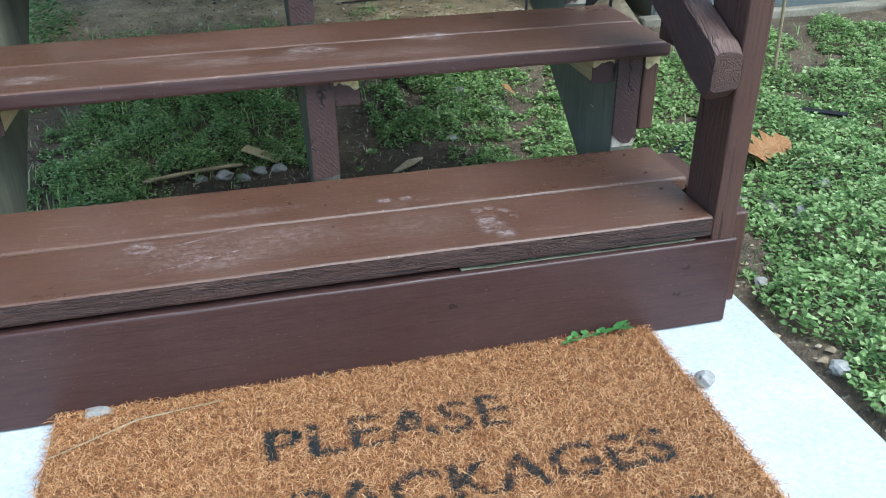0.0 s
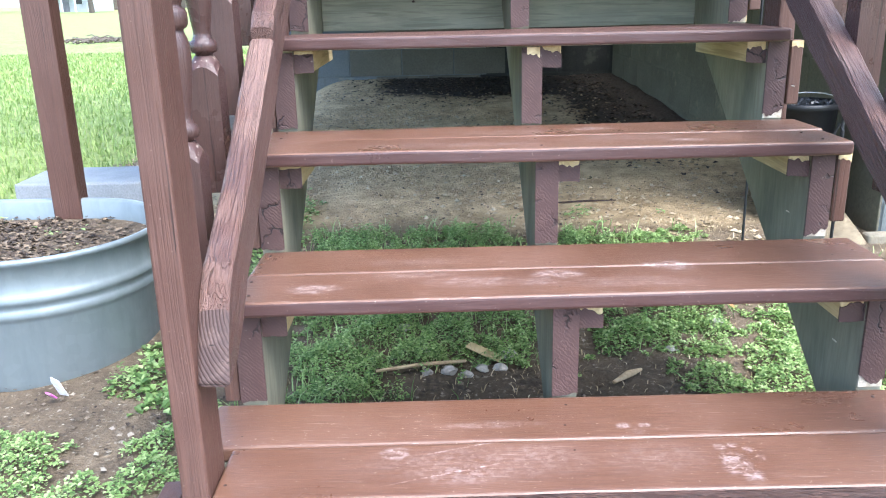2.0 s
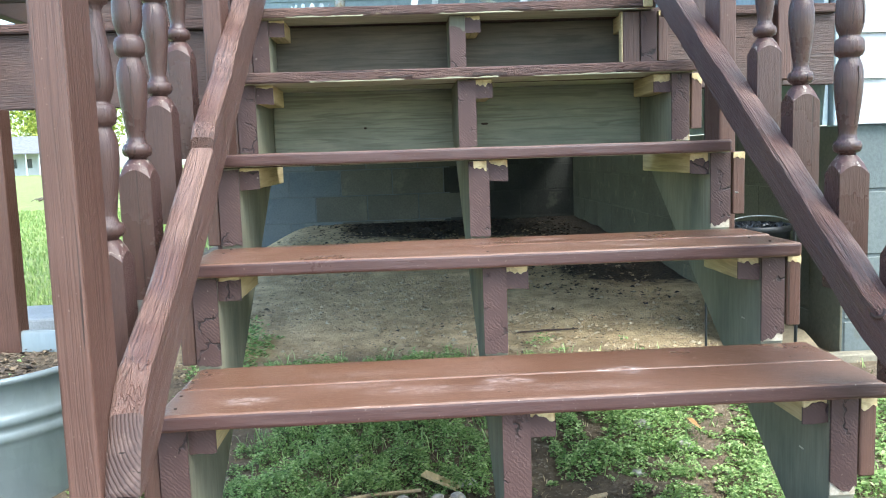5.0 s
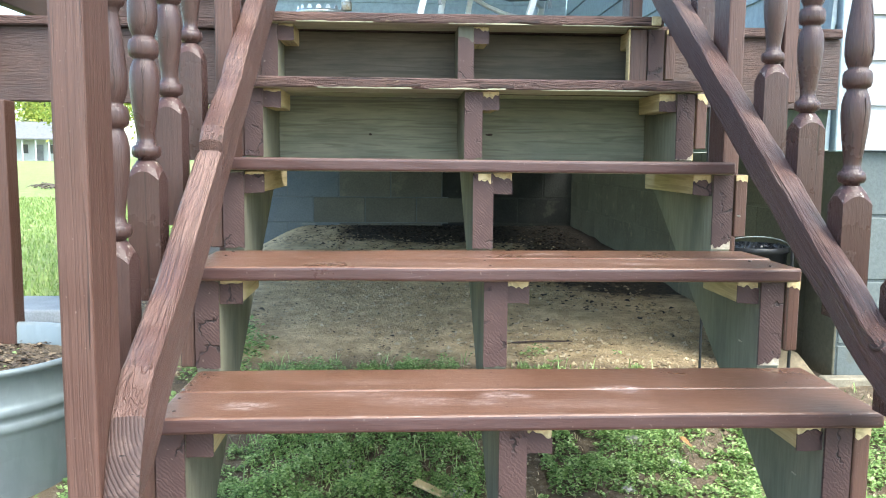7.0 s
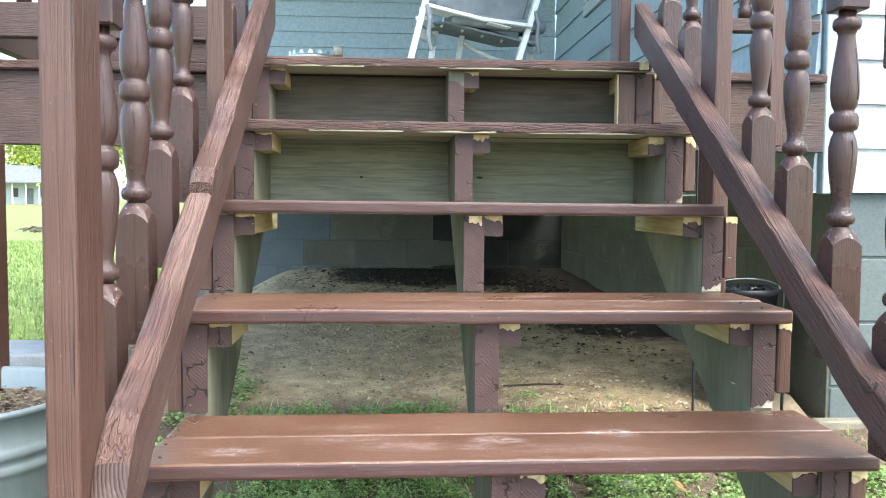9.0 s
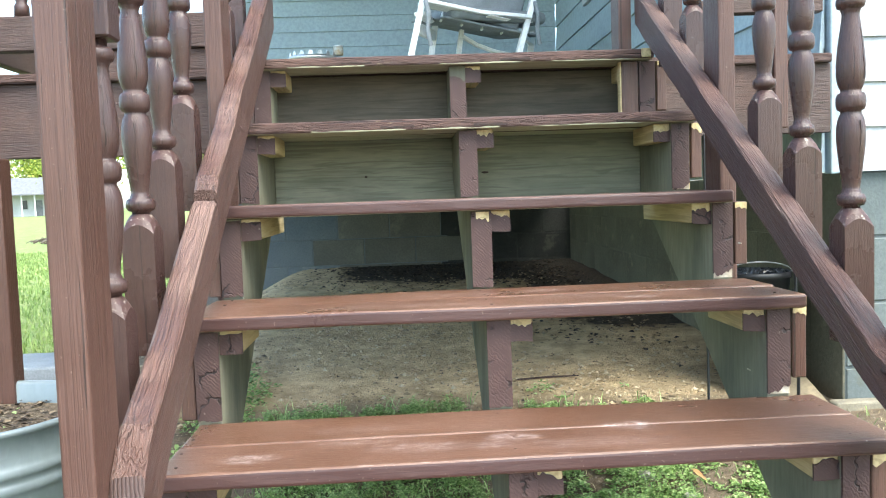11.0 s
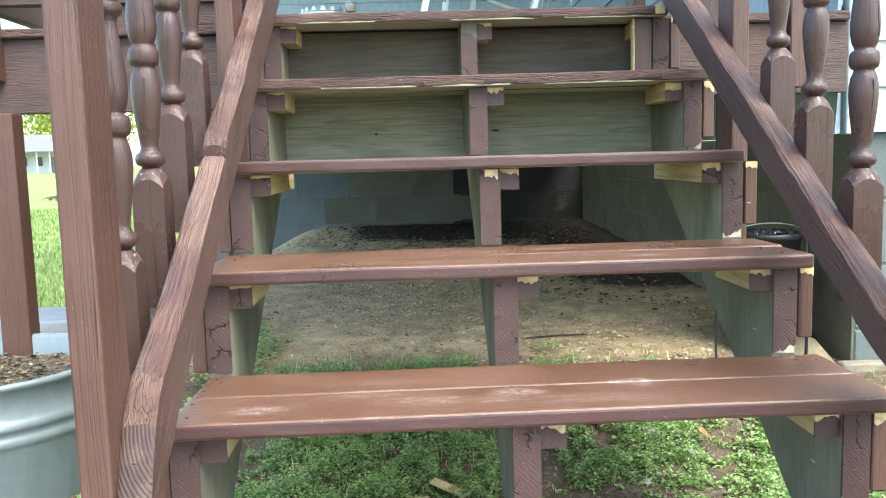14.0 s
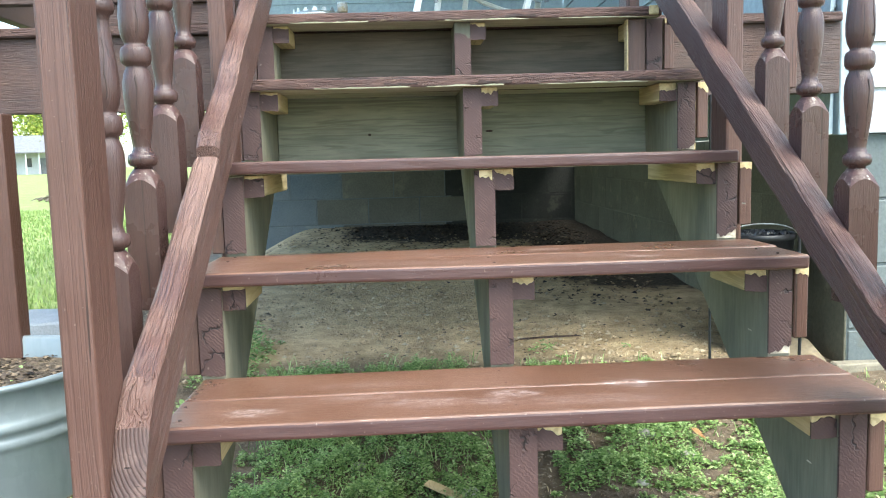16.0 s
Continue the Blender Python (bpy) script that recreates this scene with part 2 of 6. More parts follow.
def island(name, colours, rough=0.55, through_light=0.0):
    m, nt, b = shader(name, rough, 0.3)
    g = nt.nodes.new("ShaderNodeNewGeometry")
    c = ramp(nt, g.outputs["Random Per Island"], [(i / max(1, len(colours) - 1), k) for i, k in enumerate(colours)])
    nt.links.new(c, b.inputs["Base Color"])
    if through_light:
        b.inputs["Subsurface Weight"].default_value = 0.0
        tr = nt.nodes.new("ShaderNodeBsdfTranslucent")
        mx = nt.nodes.new("ShaderNodeMixShader")
        mx.inputs[0].default_value = through_light
        nt.links.new(c, tr.inputs["Color"])
        nt.links.new(b.outputs[0], mx.inputs[1])
        nt.links.new(tr.outputs[0], mx.inputs[2])
        nt.links.new(mx.outputs[0], nt.nodes["Material Output"].inputs["Surface"])
    return m


SCUFFS = [(0.158, 0.06, 0.024, 0.036, 0.75), (0.172, 0.03, 0.018, 0.02, 0.7), (0.150, 0.106, 0.011, 0.011, 0.8), (0.171, 0.113, 0.009, 0.009, 0.75), (0.189, 0.098, 0.009, 0.009, 0.7), (0.2, 0.076, 0.008, 0.009, 0.6),
          (0.023, 0.177, 0.014, 0.011, 0.6), (0.057, 0.178, 0.012, 0.011, 0.6), (0.082, 0.17, 0.012, 0.009, 0.5), (0.04, 0.16, 0.018, 0.01, 0.3),
          (-0.33, 0.109, 0.026, 0.02, 0.75), (-0.233, 0.121, 0.07, 0.0024, 1.0, 17.0), (-0.25, 0.055, 0.1, 0.0024, 1.0, 17.0), (-0.117, 0.1, 0.05, 0.03, 0.35), (-0.239, 0.05, 0.07, 0.03, 0.35), (-0.2, 0.08, 0.2, 0.05, 0.22), (0.05, 0.08, 0.1, 0.05, 0.15), (-0.186, 0.19, 0.1, 0.012, 0.3)]
SCUFFS2 = [(-0.466, 0.312, 0.05, 0.026, 0.75), (0.14, 0.396, 0.05, 0.022, 0.85), (0.16, 0.372, 0.03, 0.012, 0.6), (-0.056, 0.355, 0.05, 0.026, 0.7), (-0.096, 0.321, 0.04, 0.02, 0.5), (-0.2, 0.33, 0.1, 0.03, 0.35), (-0.3, 0.37, 0.09, 0.018, 0.3), (0.05, 0.31, 0.14, 0.03, 0.25), (-0.3, 0.447, 0.12, 0.02, 0.2)]
SCUFFS3 = [(0.062, 0.718, 0.05, 0.02, 0.85), (0.216, 0.563, 0.05, 0.018, 0.7), (-0.25, 0.56, 0.2, 0.03, 0.3), (-0.1, 0.7, 0.15, 0.03, 0.25), (0.1, 0.6, 0.12, 0.03, 0.25)]
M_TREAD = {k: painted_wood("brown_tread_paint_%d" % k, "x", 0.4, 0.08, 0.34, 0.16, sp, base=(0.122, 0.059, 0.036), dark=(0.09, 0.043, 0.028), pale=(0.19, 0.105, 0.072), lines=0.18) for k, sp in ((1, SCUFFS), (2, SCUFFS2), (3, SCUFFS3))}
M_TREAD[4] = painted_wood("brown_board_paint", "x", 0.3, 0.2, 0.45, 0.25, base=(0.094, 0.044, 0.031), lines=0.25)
# riser paint, also the darkened brown that carries the tread fronts' shade
M_RISER_FRONT_SHADE = painted_wood("brown_riser_and_front_shade", "x", 0.2, 0.15, 0.36, 0.12, base=(0.062, 0.029, 0.025), dark=(0.045, 0.021, 0.019), pale=(0.1, 0.055, 0.047), lines=0.25, k=10.0)
M_TREAD_OLD = painted_wood("brown_worn_board_paint", "x", 0.4, 0.8, 0.6, 0.8, raw=0.3, lines=0.4)
M_POST = painted_wood("brown_post_paint", "z", 0.3, 0.75, 0.4, 0.4, base=(0.084, 0.04, 0.029), dark=(0.064, 0.03, 0.0225), pale=(0.13, 0.07, 0.05), lines=0.2, lines_scale=1.1, k=30.0, lines_k=26.0, gs=3.0)
M_RAIL = painted_wood("brown_rail_side_paint", "y", 0.45, 0.55, 0.42, 0.8, rot=(radians(-34.6), 0, 0), base=(0.086, 0.041, 0.03), dark=(0.06, 0.029, 0.022), pale=(0.14, 0.08, 0.062), lines=0.3, lines_scale=1.5, k=36.0, lines_k=34.0, gs=3.4)
# rail tops paler than the sides: wear plus sky highlight in the colour
M_RAIL_TOP_SHEEN = painted_wood("brown_rail_top_worn_sheen", "y", 0.9, 0.5, 0.36, 0.9, rot=(radians(-34.6), 0, 0), base=(0.118, 0.06, 0.045), dark=(0.072, 0.036, 0.028), pale=(0.225, 0.142, 0.112), lines=0.24, lines_scale=1.5, k=36.0, lines_k=30.0, gs=3.4)
M_RAIL_END = ring_end("brown_rail_end_paint", (0.107, -0.05, 0.455))
M_SPINDLE = painted_wood("brown_spindle_paint", "z", 0.25, 0.6, 0.3, 0.3, base=(0.056, 0.028, 0.023), dark=(0.04, 0.02, 0.0175), pale=(0.1, 0.056, 0.045), lines=0.12, fleck_amount=0.05)
M_END = end_grain("brown_end_grain_paint")
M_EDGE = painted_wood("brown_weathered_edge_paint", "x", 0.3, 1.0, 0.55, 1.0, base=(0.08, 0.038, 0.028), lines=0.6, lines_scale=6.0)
M_RIM = painted_wood("brown_rim_paint", "x", 0.3, 0.5, 0.6, 0.5, base=(0.054, 0.036, 0.031), lines=0.25)
M_CHIPPED = mottled("chipped_brown_paint", (0.06, 0.03, 0.026), (0.08, 0.043, 0.037), 45.0, 0.35, 150.0, 0.3, (0.5, 0.44, 0.36))
M_BARE = mottled("bare_weathered_pine", (0.36, 0.3, 0.22), (0.52, 0.46, 0.36), 30.0, 0.85, 120.0, 0.4)
M_YELLOW = raw_wood("bare_yellow_pine", "y", (0.62, 0.5, 0.29), (0.46, 0.35, 0.18), 0.75, (0.3, 0.22, 0.12), 0.4)
M_GREEN = raw_wood("treated_green_timber", "z", (0.24, 0.224, 0.158), (0.178, 0.17, 0.122), 0.8, (0.085, 0.086, 0.064), 0.85, 0.25, 0.2)
M_GREENX = raw_wood("weathered_green_plank", "x", (0.31, 0.3, 0.225), (0.205, 0.205, 0.155), 0.8, (0.13, 0.133, 0.104), 0.55)
M_DULLX = raw_wood("weathered_dull_plank", "x", (0.155, 0.125, 0.095), (0.095, 0.08, 0.062), 0.85, (0.06, 0.056, 0.045), 0.6)
M_UNDER = raw_wood("weathered_deck_underside", "x", (0.3, 0.29, 0.19), (0.2, 0.2, 0.14), 0.8, (0.12, 0.12, 0.08), 0.4)
M_BARE_UNDER = raw_wood("bare_board_underside", "x", (0.52, 0.47, 0.33), (0.38, 0.35, 0.25), 0.8, (0.24, 0.23, 0.16), 0.4)
M_SLAB = mottled("pale_concrete", (0.48, 0.49, 0.49), (0.6, 0.61, 0.61), 6.0, 0.9, 160.0, 0.25)
M_BLOCK = mottled("blue_grey_block_paint", (0.1, 0.116, 0.116), (0.14, 0.156, 0.15), 2.5, 0.85, 90.0, 0.3, (0.1, 0.095, 0.07))
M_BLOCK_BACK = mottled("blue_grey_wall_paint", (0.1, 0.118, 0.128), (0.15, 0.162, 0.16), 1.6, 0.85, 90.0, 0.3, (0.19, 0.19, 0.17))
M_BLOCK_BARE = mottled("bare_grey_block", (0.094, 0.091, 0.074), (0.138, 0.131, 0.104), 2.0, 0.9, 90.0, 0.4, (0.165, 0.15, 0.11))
M_BLOCK_DARK = mottled("near_black_block", (0.024, 0.025, 0.023), (0.05, 0.051, 0.046), 3.0, 0.85, 90.0, 0.4, (0.075, 0.072, 0.06))
M_MORTAR_BACK = mottled("pale_grey_mortar", (0.1, 0.112, 0.115), (0.15, 0.158, 0.155), 4.0, 0.9, 120.0, 0.4)
M_PARGE = mottled("tan_grey_parging", (0.094, 0.087, 0.063), (0.142, 0.13, 0.092), 3.0, 0.9, 90.0, 0.4, (0.185, 0.162, 0.108))
M_MORTAR = mottled("grey_mortar", (0.075, 0.09, 0.092), (0.105, 0.12, 0.12), 4.0, 0.9, 120.0, 0.4)
M_SIDING = mottled("blue_grey_siding_paint", (0.29, 0.35, 0.38), (0.32, 0.385, 0.415), 1.5, 0.55, 40.0, 0.05)
M_WHITE = mottled("white_siding_paint", (0.4, 0.413, 0.426), (0.44, 0.45, 0.46), 2.0, 0.5, 50.0, 0.05)
M_CHAIR = mottled("white_chair_paint", (0.74, 0.75, 0.76), (0.8, 0.8, 0.8), 5.0, 0.4, 50.0, 0.05)
M_CUSHION = mottled("grey_cushion_cloth", (0.17, 0.185, 0.2), (0.24, 0.26, 0.28), 12.0, 0.9, 300.0, 0.3)
M_BLACK = mottled("black_plastic", (0.012, 0.012, 0.013), (0.02, 0.02, 0.022), 20.0, 0.4, 90.0, 0.1)
M_NAIL = mottled("dark_nail_head", (0.03, 0.018, 0.015), (0.05, 0.03, 0.024), 60.0, 0.5, 200.0, 0.1)
M_STONE = mottled("pale_pebble", (0.25, 0.232, 0.205), (0.42, 0.39, 0.35), 20.0, 0.85, 150.0, 0.3)
M_STICK = mottled("dry_stick", (0.3, 0.22, 0.13), (0.42, 0.33, 0.21), 30.0, 0.85, 120.0, 0.3)
M_LEAF = mottled("dry_oak_leaf", (0.48, 0.24, 0.1), (0.6, 0.34, 0.16), 30.0, 0.7, 150.0, 0.3)
M_SPRIG = mottled("fresh_green_leaf", (0.06, 0.16, 0.04), (0.1, 0.23, 0.06), 60.0, 0.45, 200.0, 0.2)


def zinc_mat():
    m, nt, b = shader("galvanized_zinc", 0.42, 0.5)
    v = coords(nt)
    vo = nt.nodes.new("ShaderNodeTexVoronoi")
    vo.inputs["Scale"].default_value = 42.0
    nt.links.new(v, vo.inputs["Vector"])
    sp = nt.nodes.new("ShaderNodeSeparateColor")
    nt.links.new(vo.outputs["Color"], sp.inputs[0])
    c = mix(nt, sp.outputs[0], (0.175, 0.205, 0.213), (0.19, 0.22, 0.228))
    st = noise_tex(nt, coords(nt, (6, 6, 1.2)), 3.0, 5, 0.65)
    c = mix(nt, ramp(nt, st, [(0.45, grey(0)), (0.7, grey(0.7))]), c, (0.15, 0.18, 0.19))
    nt.links.new(c, b.inputs["Base Color"])
    b.inputs["Metallic"].default_value = 0.3
    nt.links.new(ramp(nt, st, [(0.3, grey(0.35)), (0.7, grey(0.62))]), b.inputs["Roughness"])
    return m


M_ZINC = zinc_mat()


def ground_mat():
    m, nt, b = shader("soil_and_turf", 0.95, 0.15)
    tc = nt.nodes.new("ShaderNodeTexCoord")
    v = tc.outputs["Object"]
    big, mid, fin = noise_tex(nt, v, 1.3, 5, 0.6), noise_tex(nt, v, 9.0, 6, 0.65), noise_tex(nt, v, 70.0, 4, 0.7)
    soil = mix(nt, ramp(nt, mid, [(0.35, grey(0)), (0.68, grey(1))]), (0.075, 0.057, 0.04), (0.165, 0.125, 0.083))
    at3 = nt.nodes.new("ShaderNodeAttribute")
    at3.attribute_name = "dry"
    pale_soil = mix(nt, ramp(nt, mid, [(0.35, grey(0)), (0.68, grey(1))]), (0.33, 0.24, 0.135), (0.65, 0.487, 0.285))
    soil = mix(nt, at3.outputs["Fac"], soil, pale_soil)
    soil = mix(nt, ramp(nt, fin, [(0.58, grey(0)), (0.72, grey(0.7))]), soil, (0.42, 0.37, 0.29))
    soil = mix(nt, ramp(nt, fin, [(0.28, grey(0.6)), (0.42, grey(0))]), soil, (0.075, 0.056, 0.037))
    turf = mix(nt, ramp(nt, mid, [(0.35, grey(0)), (0.65, grey(1))]), (0.14, 0.18, 0.055), (0.24, 0.29, 0.1))
    turf = mix(nt, ramp(nt, big, [(0.5, grey(0)), (0.72, grey(0.6))]), turf, (0.29, 0.3, 0.13))
    at = nt.nodes.new("ShaderNodeAttribute")
    at.attribute_name = "turf"
    edge = math2(nt, "ADD", at.outputs["Fac"], math2(nt, "MULTIPLY", math2(nt, "SUBTRACT", mid, 0.5), 0.9))
    c = mix(nt, ramp(nt, edge, [(0.42, grey(0)), (0.6, grey(1))]), soil, turf)
    at2 = nt.nodes.new("ShaderNodeAttribute")
    at2.attribute_name = "mulch"
    dirt = mix(nt, ramp(nt, fin, [(0.35, grey(0)), (0.65, grey(1))]), (0.025, 0.02, 0.017), (0.085, 0.068, 0.05))
    e2 = math2(nt, "ADD", at2.outputs["Fac"], math2(nt, "MULTIPLY", math2(nt, "SUBTRACT", mid, 0.5), 0.8))
    c = mix(nt, ramp(nt, e2, [(0.42, grey(0)), (0.62, grey(1))]), c, dirt)
    nt.links.new(c, b.inputs["Base Color"])
    bump(nt, b, math2(nt, "ADD", fin, mid), 0.95, 0.014)
    return m


M_GROUND = ground_mat()

# ---- mesh helpers ----
def thing(name, at, label, category, group="", kind=""):
    ob = new(name)
    ob.location = at
    ob.empty_display_size = 0.05
    return tagged(ob, label, category, group, kind)


def link(name, bm, material, parent=None, label="", smooth=False):
    me = bpy.data.meshes.new(name)
    bm.normal_update()
    bm.to_mesh(me)
    bm.free()
    mats = material if isinstance(material, (list, tuple)) else [material]
    for k in mats:
        me.materials.append(k)
    if smooth:
        for p in me.polygons:
            p.use_smooth = True
    ob = new(name, me)
    if parent is not None:
        ob.parent = parent
        o, base = parent, Vector((0, 0, 0))
        while o is not None:
            base += o.location
            o = o.parent
        me.transform(Matrix.Translation(-base))
    if label:
        tagged(ob, label)
    return ob


part = link


def box(x0, x1, y0, y1, z0, z1, bevel=0.003, seg=2, into=None):
    bm = bmesh.new() if into is None else into
    g = bmesh.ops.create_cube(bm, size=1)
    bmesh.ops.scale(bm, vec=(x1 - x0, y1 - y0, z1 - z0), verts=g["verts"])
    bmesh.ops.translate(bm, vec=((x0 + x1) / 2, (y0 + y1) / 2, (z0 + z1) / 2), verts=g["verts"])
    if bevel:
        es = list({e for v in g["verts"] for e in v.link_edges})
        bmesh.ops.bevel(bm, geom=es, offset=bevel, segments=seg, profile=0.5, affect="EDGES")
    return bm


def board(x0, x1, y0, y1, z0, z1, r=0.006, cuts=14, wob=0.0012, seed=0):
    """A board along x with rounded edges, a slight bow and uneven edges."""
    bm = box(x0, x1, y0, y1, z0, z1, r, 3)
    rnd = random.Random(seed)
    es = [e for e in bm.edges if abs((e.verts[0].co - e.verts[1].co).x) > 0.5 * (x1 - x0)]
    bmesh.ops.subdivide_edges(bm, edges=es, cuts=cuts)
    p1, p2, p3 = rnd.uniform(0, 6), rnd.uniform(0, 6), rnd.uniform(0, 99)
    for v in bm.verts:
        u = (v.co.x - x0) / (x1 - x0)
        v.co.z += wob * math.sin(3.1 * u + p1) + wob * 0.8 * noise.noise(Vector((v.co.x * 9, p3, v.co.y * 15)))
        v.co.y += wob * 0.8 * math.sin(4.3 * u + p2) + wob * noise.noise(Vector((v.co.x * 14, p3, v.co.z * 60)))
    return bm


def prism(pts, x0, x1, bevel=0.003):
    """A polygon of (y, z) points pushed out along x."""
    bm = bmesh.new()
    vs = [bm.verts.new((x0, y, z)) for y, z in pts]
    f = bm.faces.new(vs)
    ext = bmesh.ops.extrude_face_region(bm, geom=[f])
    bmesh.ops.translate(bm, vec=(x1 - x0, 0, 0), verts=[v for v in ext["geom"] if isinstance(v, bmesh.types.BMVert)])
    bmesh.ops.recalc_face_normals(bm, faces=bm.faces)
    if bevel:
        bmesh.ops.bevel(bm, geom=list(bm.edges), offset=bevel, segments=2, profile=0.5, affect="EDGES")
    return bm


def lathe(profile, cx, cy, n=20, into=None, caps=True):
    bm = bmesh.new() if into is None else into
    rings = []
    for r, z in profile:
        rings.append([bm.verts.new((cx + r * math.cos(2 * math.pi * i / n), cy + r * math.sin(2 * math.pi * i / n), z)) for i in range(n)])
    for a, b in zip(rings, rings[1:]):
        for i in range(n):
            bm.faces.new((a[i], a[(i + 1) % n], b[(i + 1) % n], b[i])).smooth = True
    if caps:
        bm.faces.new(list(reversed(rings[0])))
        bm.faces.new(rings[-1])
    return bm


def tube(points, r, n=7):
    bm = bmesh.new()
    rings = []
    pts = [Vector(p) for p in points]
    for i, p in enumerate(pts):
        d = (pts[min(i + 1, len(pts) - 1)] - pts[max(i - 1, 0)]).normalized()
        u = d.orthogonal().normalized()
        w = d.cross(u)
        rr = r[i] if isinstance(r, (list, tuple)) else r
        rings.append([bm.verts.new(p + rr * (math.cos(2 * math.pi * k / n) * u + math.sin(2 * math.pi * k / n) * w)) for k in range(n)])
    for a, b in zip(rings, rings[1:]):
        for k in range(n):
            bm.faces.new((a[k], a[(k + 1) % n], b[(k + 1) % n], b[k]))
    bm.faces.new(list(reversed(rings[0])))
    bm.faces.new(rings[-1])
    bmesh.ops.recalc_face_normals(bm, faces=bm.faces)
    return bm


def raw_mesh(name, verts, faces, material, smooth=False):
    me = bpy.data.meshes.new(name)
    me.from_pydata(verts, [], faces)
    for k in (material if isinstance(material, (list, tuple)) else [material]):
        me.materials.append(k)
    me.update()
    if smooth:
        for p in me.polygons:
            p.use_smooth = True
    return new(name, me)


# ---- ground ----
RISE, RUN = 0.1905, 0.254
DECK_Y, DECK_Z, WALL_Y, WING_X, WING_Y = 1.43, 1.143, 5.5, 1.05, 1.48


def smooth(a, b, x):
    if isinstance(x, float):
        t = min(1.0, max(0.0, (x - a) / (b - a)))
    else:
        t = np.clip((x - a) / (b - a), 0, 1)
    return t * t * (3 - 2 * t)


def ground_z(x, y):
    side = smooth(-1.6, -0.9, x)
    z = side * (0.10 * smooth(0.7, 1.6, y) + 0.15 * smooth(1.6, 5.4, y)) - 0.012
    z = z * (1 - smooth(6.5, 12, y))
    slab = smooth(-0.75, -0.66, x) * (1 - smooth(0.56, 0.62, x)) * (1 - smooth(0.05, 0.12, y)) * smooth(-3.2, -3.0, y)
    return z - 0.05 * slab


def spread(lo, hi, step, far):
    inner = list(np.arange(lo, hi + 1e-6, step))
    out, d = [], step
    a, b = [], []
    p, q = lo, hi
    while p > -far or q < far:
        d *= 1.35
        p, q = p - d, q + d
        a.insert(0, p)
        b.append(q)
    return np.array(a + inner + b)


gx, gy = spread(-3.0, 2.6, 0.04, 900), spread(-1.2, 5.6, 0.04, 900)
GX, GY = np.meshgrid(gx, gy)
GZ = ground_z(GX, GY)
near = (np.abs(GX) < 4) & (GY > -2) & (GY < 7)
rough_z = np.array([[noise.fractal(Vector((x * 2.6, y * 2.6, 3.1)), 1.0, 2.0, 4) * 0.012 if k else 0.0 for x, y, k in zip(rx, ry, rk)] for rx, ry, rk in zip(GX, GY, near)])
in_slab = (GX > -0.75) & (GX < 0.62) & (GY < 0.12) & (GY > -3.2)
GZ = GZ + np.where(in_slab, 0, rough_z)
ny, nx = GX.shape
gverts = np.stack([GX, GY, GZ], -1).reshape(-1, 3).tolist()
gfaces = [(j * nx + i, j * nx + i + 1, (j + 1) * nx + i + 1, (j + 1) * nx + i) for j in range(ny - 1) for i in range(nx - 1)]
ground = raw_mesh("ground", gverts, gfaces, M_GROUND, True)
tagged(ground, "bare brown soil with weeds running into green lawn", "ground", kind="structure")


def most(*ks):
    return max(ks) if isinstance(ks[0], float) else np.maximum.reduce(ks)


def turf_at(x, y):
    lawn = (1 - smooth(-2.3, -1.7, x)) * smooth(1.0, 2.2, y)
    patch = smooth(0.55, 0.95, y) * (1 - smooth(1.55, 1.85, y)) * smooth(-0.75, -0.5, x) * 0.3
    right = smooth(0.6, 0.8, x) * (1 - smooth(1.3, 1.5, y)) * 0.3
    left = (1 - smooth(-0.75, -0.6, x)) * smooth(-0.8, 0.0, y) * 0.16 * (1 - smooth(1.0, 2.2, y))
    far = smooth(6, 9, (x * x + y * y) ** 0.5)
    return most(lawn, patch, right, left, far)


def mulch_at(x, y):
    back = smooth(3.9, 4.9, y) * smooth(-1.1, -0.2, x) * (1 - smooth(5.6, 5.9, y))
    side = smooth(2.2, 3.4, y) * smooth(0.2, 0.9, x) * (1 - smooth(1.3, 1.6, x)) * (1 - smooth(5.6, 5.9, y))
    bare = smooth(0.45, 0.55, y) * (1 - smooth(0.8, 0.95, y)) * smooth(-0.52, -0.4, x) * (1 - smooth(0.35, 0.5, x)) * 0.5
    return most(back, side, bare)


def dry_at(x, y):
    return smooth(1.5, 2.0, y) * smooth(-1.6, -1.2, x) * (1 - smooth(5.6, 6.0, y))


for nm, fn in (("turf", turf_at), ("mulch", mulch_at), ("dry", dry_at)):
    at = ground.data.attributes.new(nm, "FLOAT", "POINT")
    at.data.foreach_set("value", fn(GX, GY).reshape(-1).astype(np.float32))

_sn = M_SLAB.node_tree
_sb = _sn.nodes["Principled BSDF"]
_old = _sb.inputs["Base Color"].links[0].from_socket
_st = math2(_sn, "MULTIPLY", spot_mask(_sn, [(-0.58, -0.1, 0.07, 0.05, 1.0), (-0.53, -0.2, 0.05, 0.06, 0.7), (0.5, -0.3, 0.1, 0.2, 0.25)]), ramp(_sn, noise_tex(_sn, coords(_sn), 28.0, 5, 0.7), [(0.42, grey(0)), (0.6, grey(0.75))]))
_sn.links.new(mix(_sn, _st, _old, (0.62, 0.46, 0.24)), _sb.inputs["Base Color"])
slab = box(-0.7, 0.588, -3.1, 0.086, -0.1, 0.0, 0.006, 2)
tagged(link("pavement", slab, M_SLAB), "pale grey concrete walk slab in front of the stairs", "pavement", kind="structure")

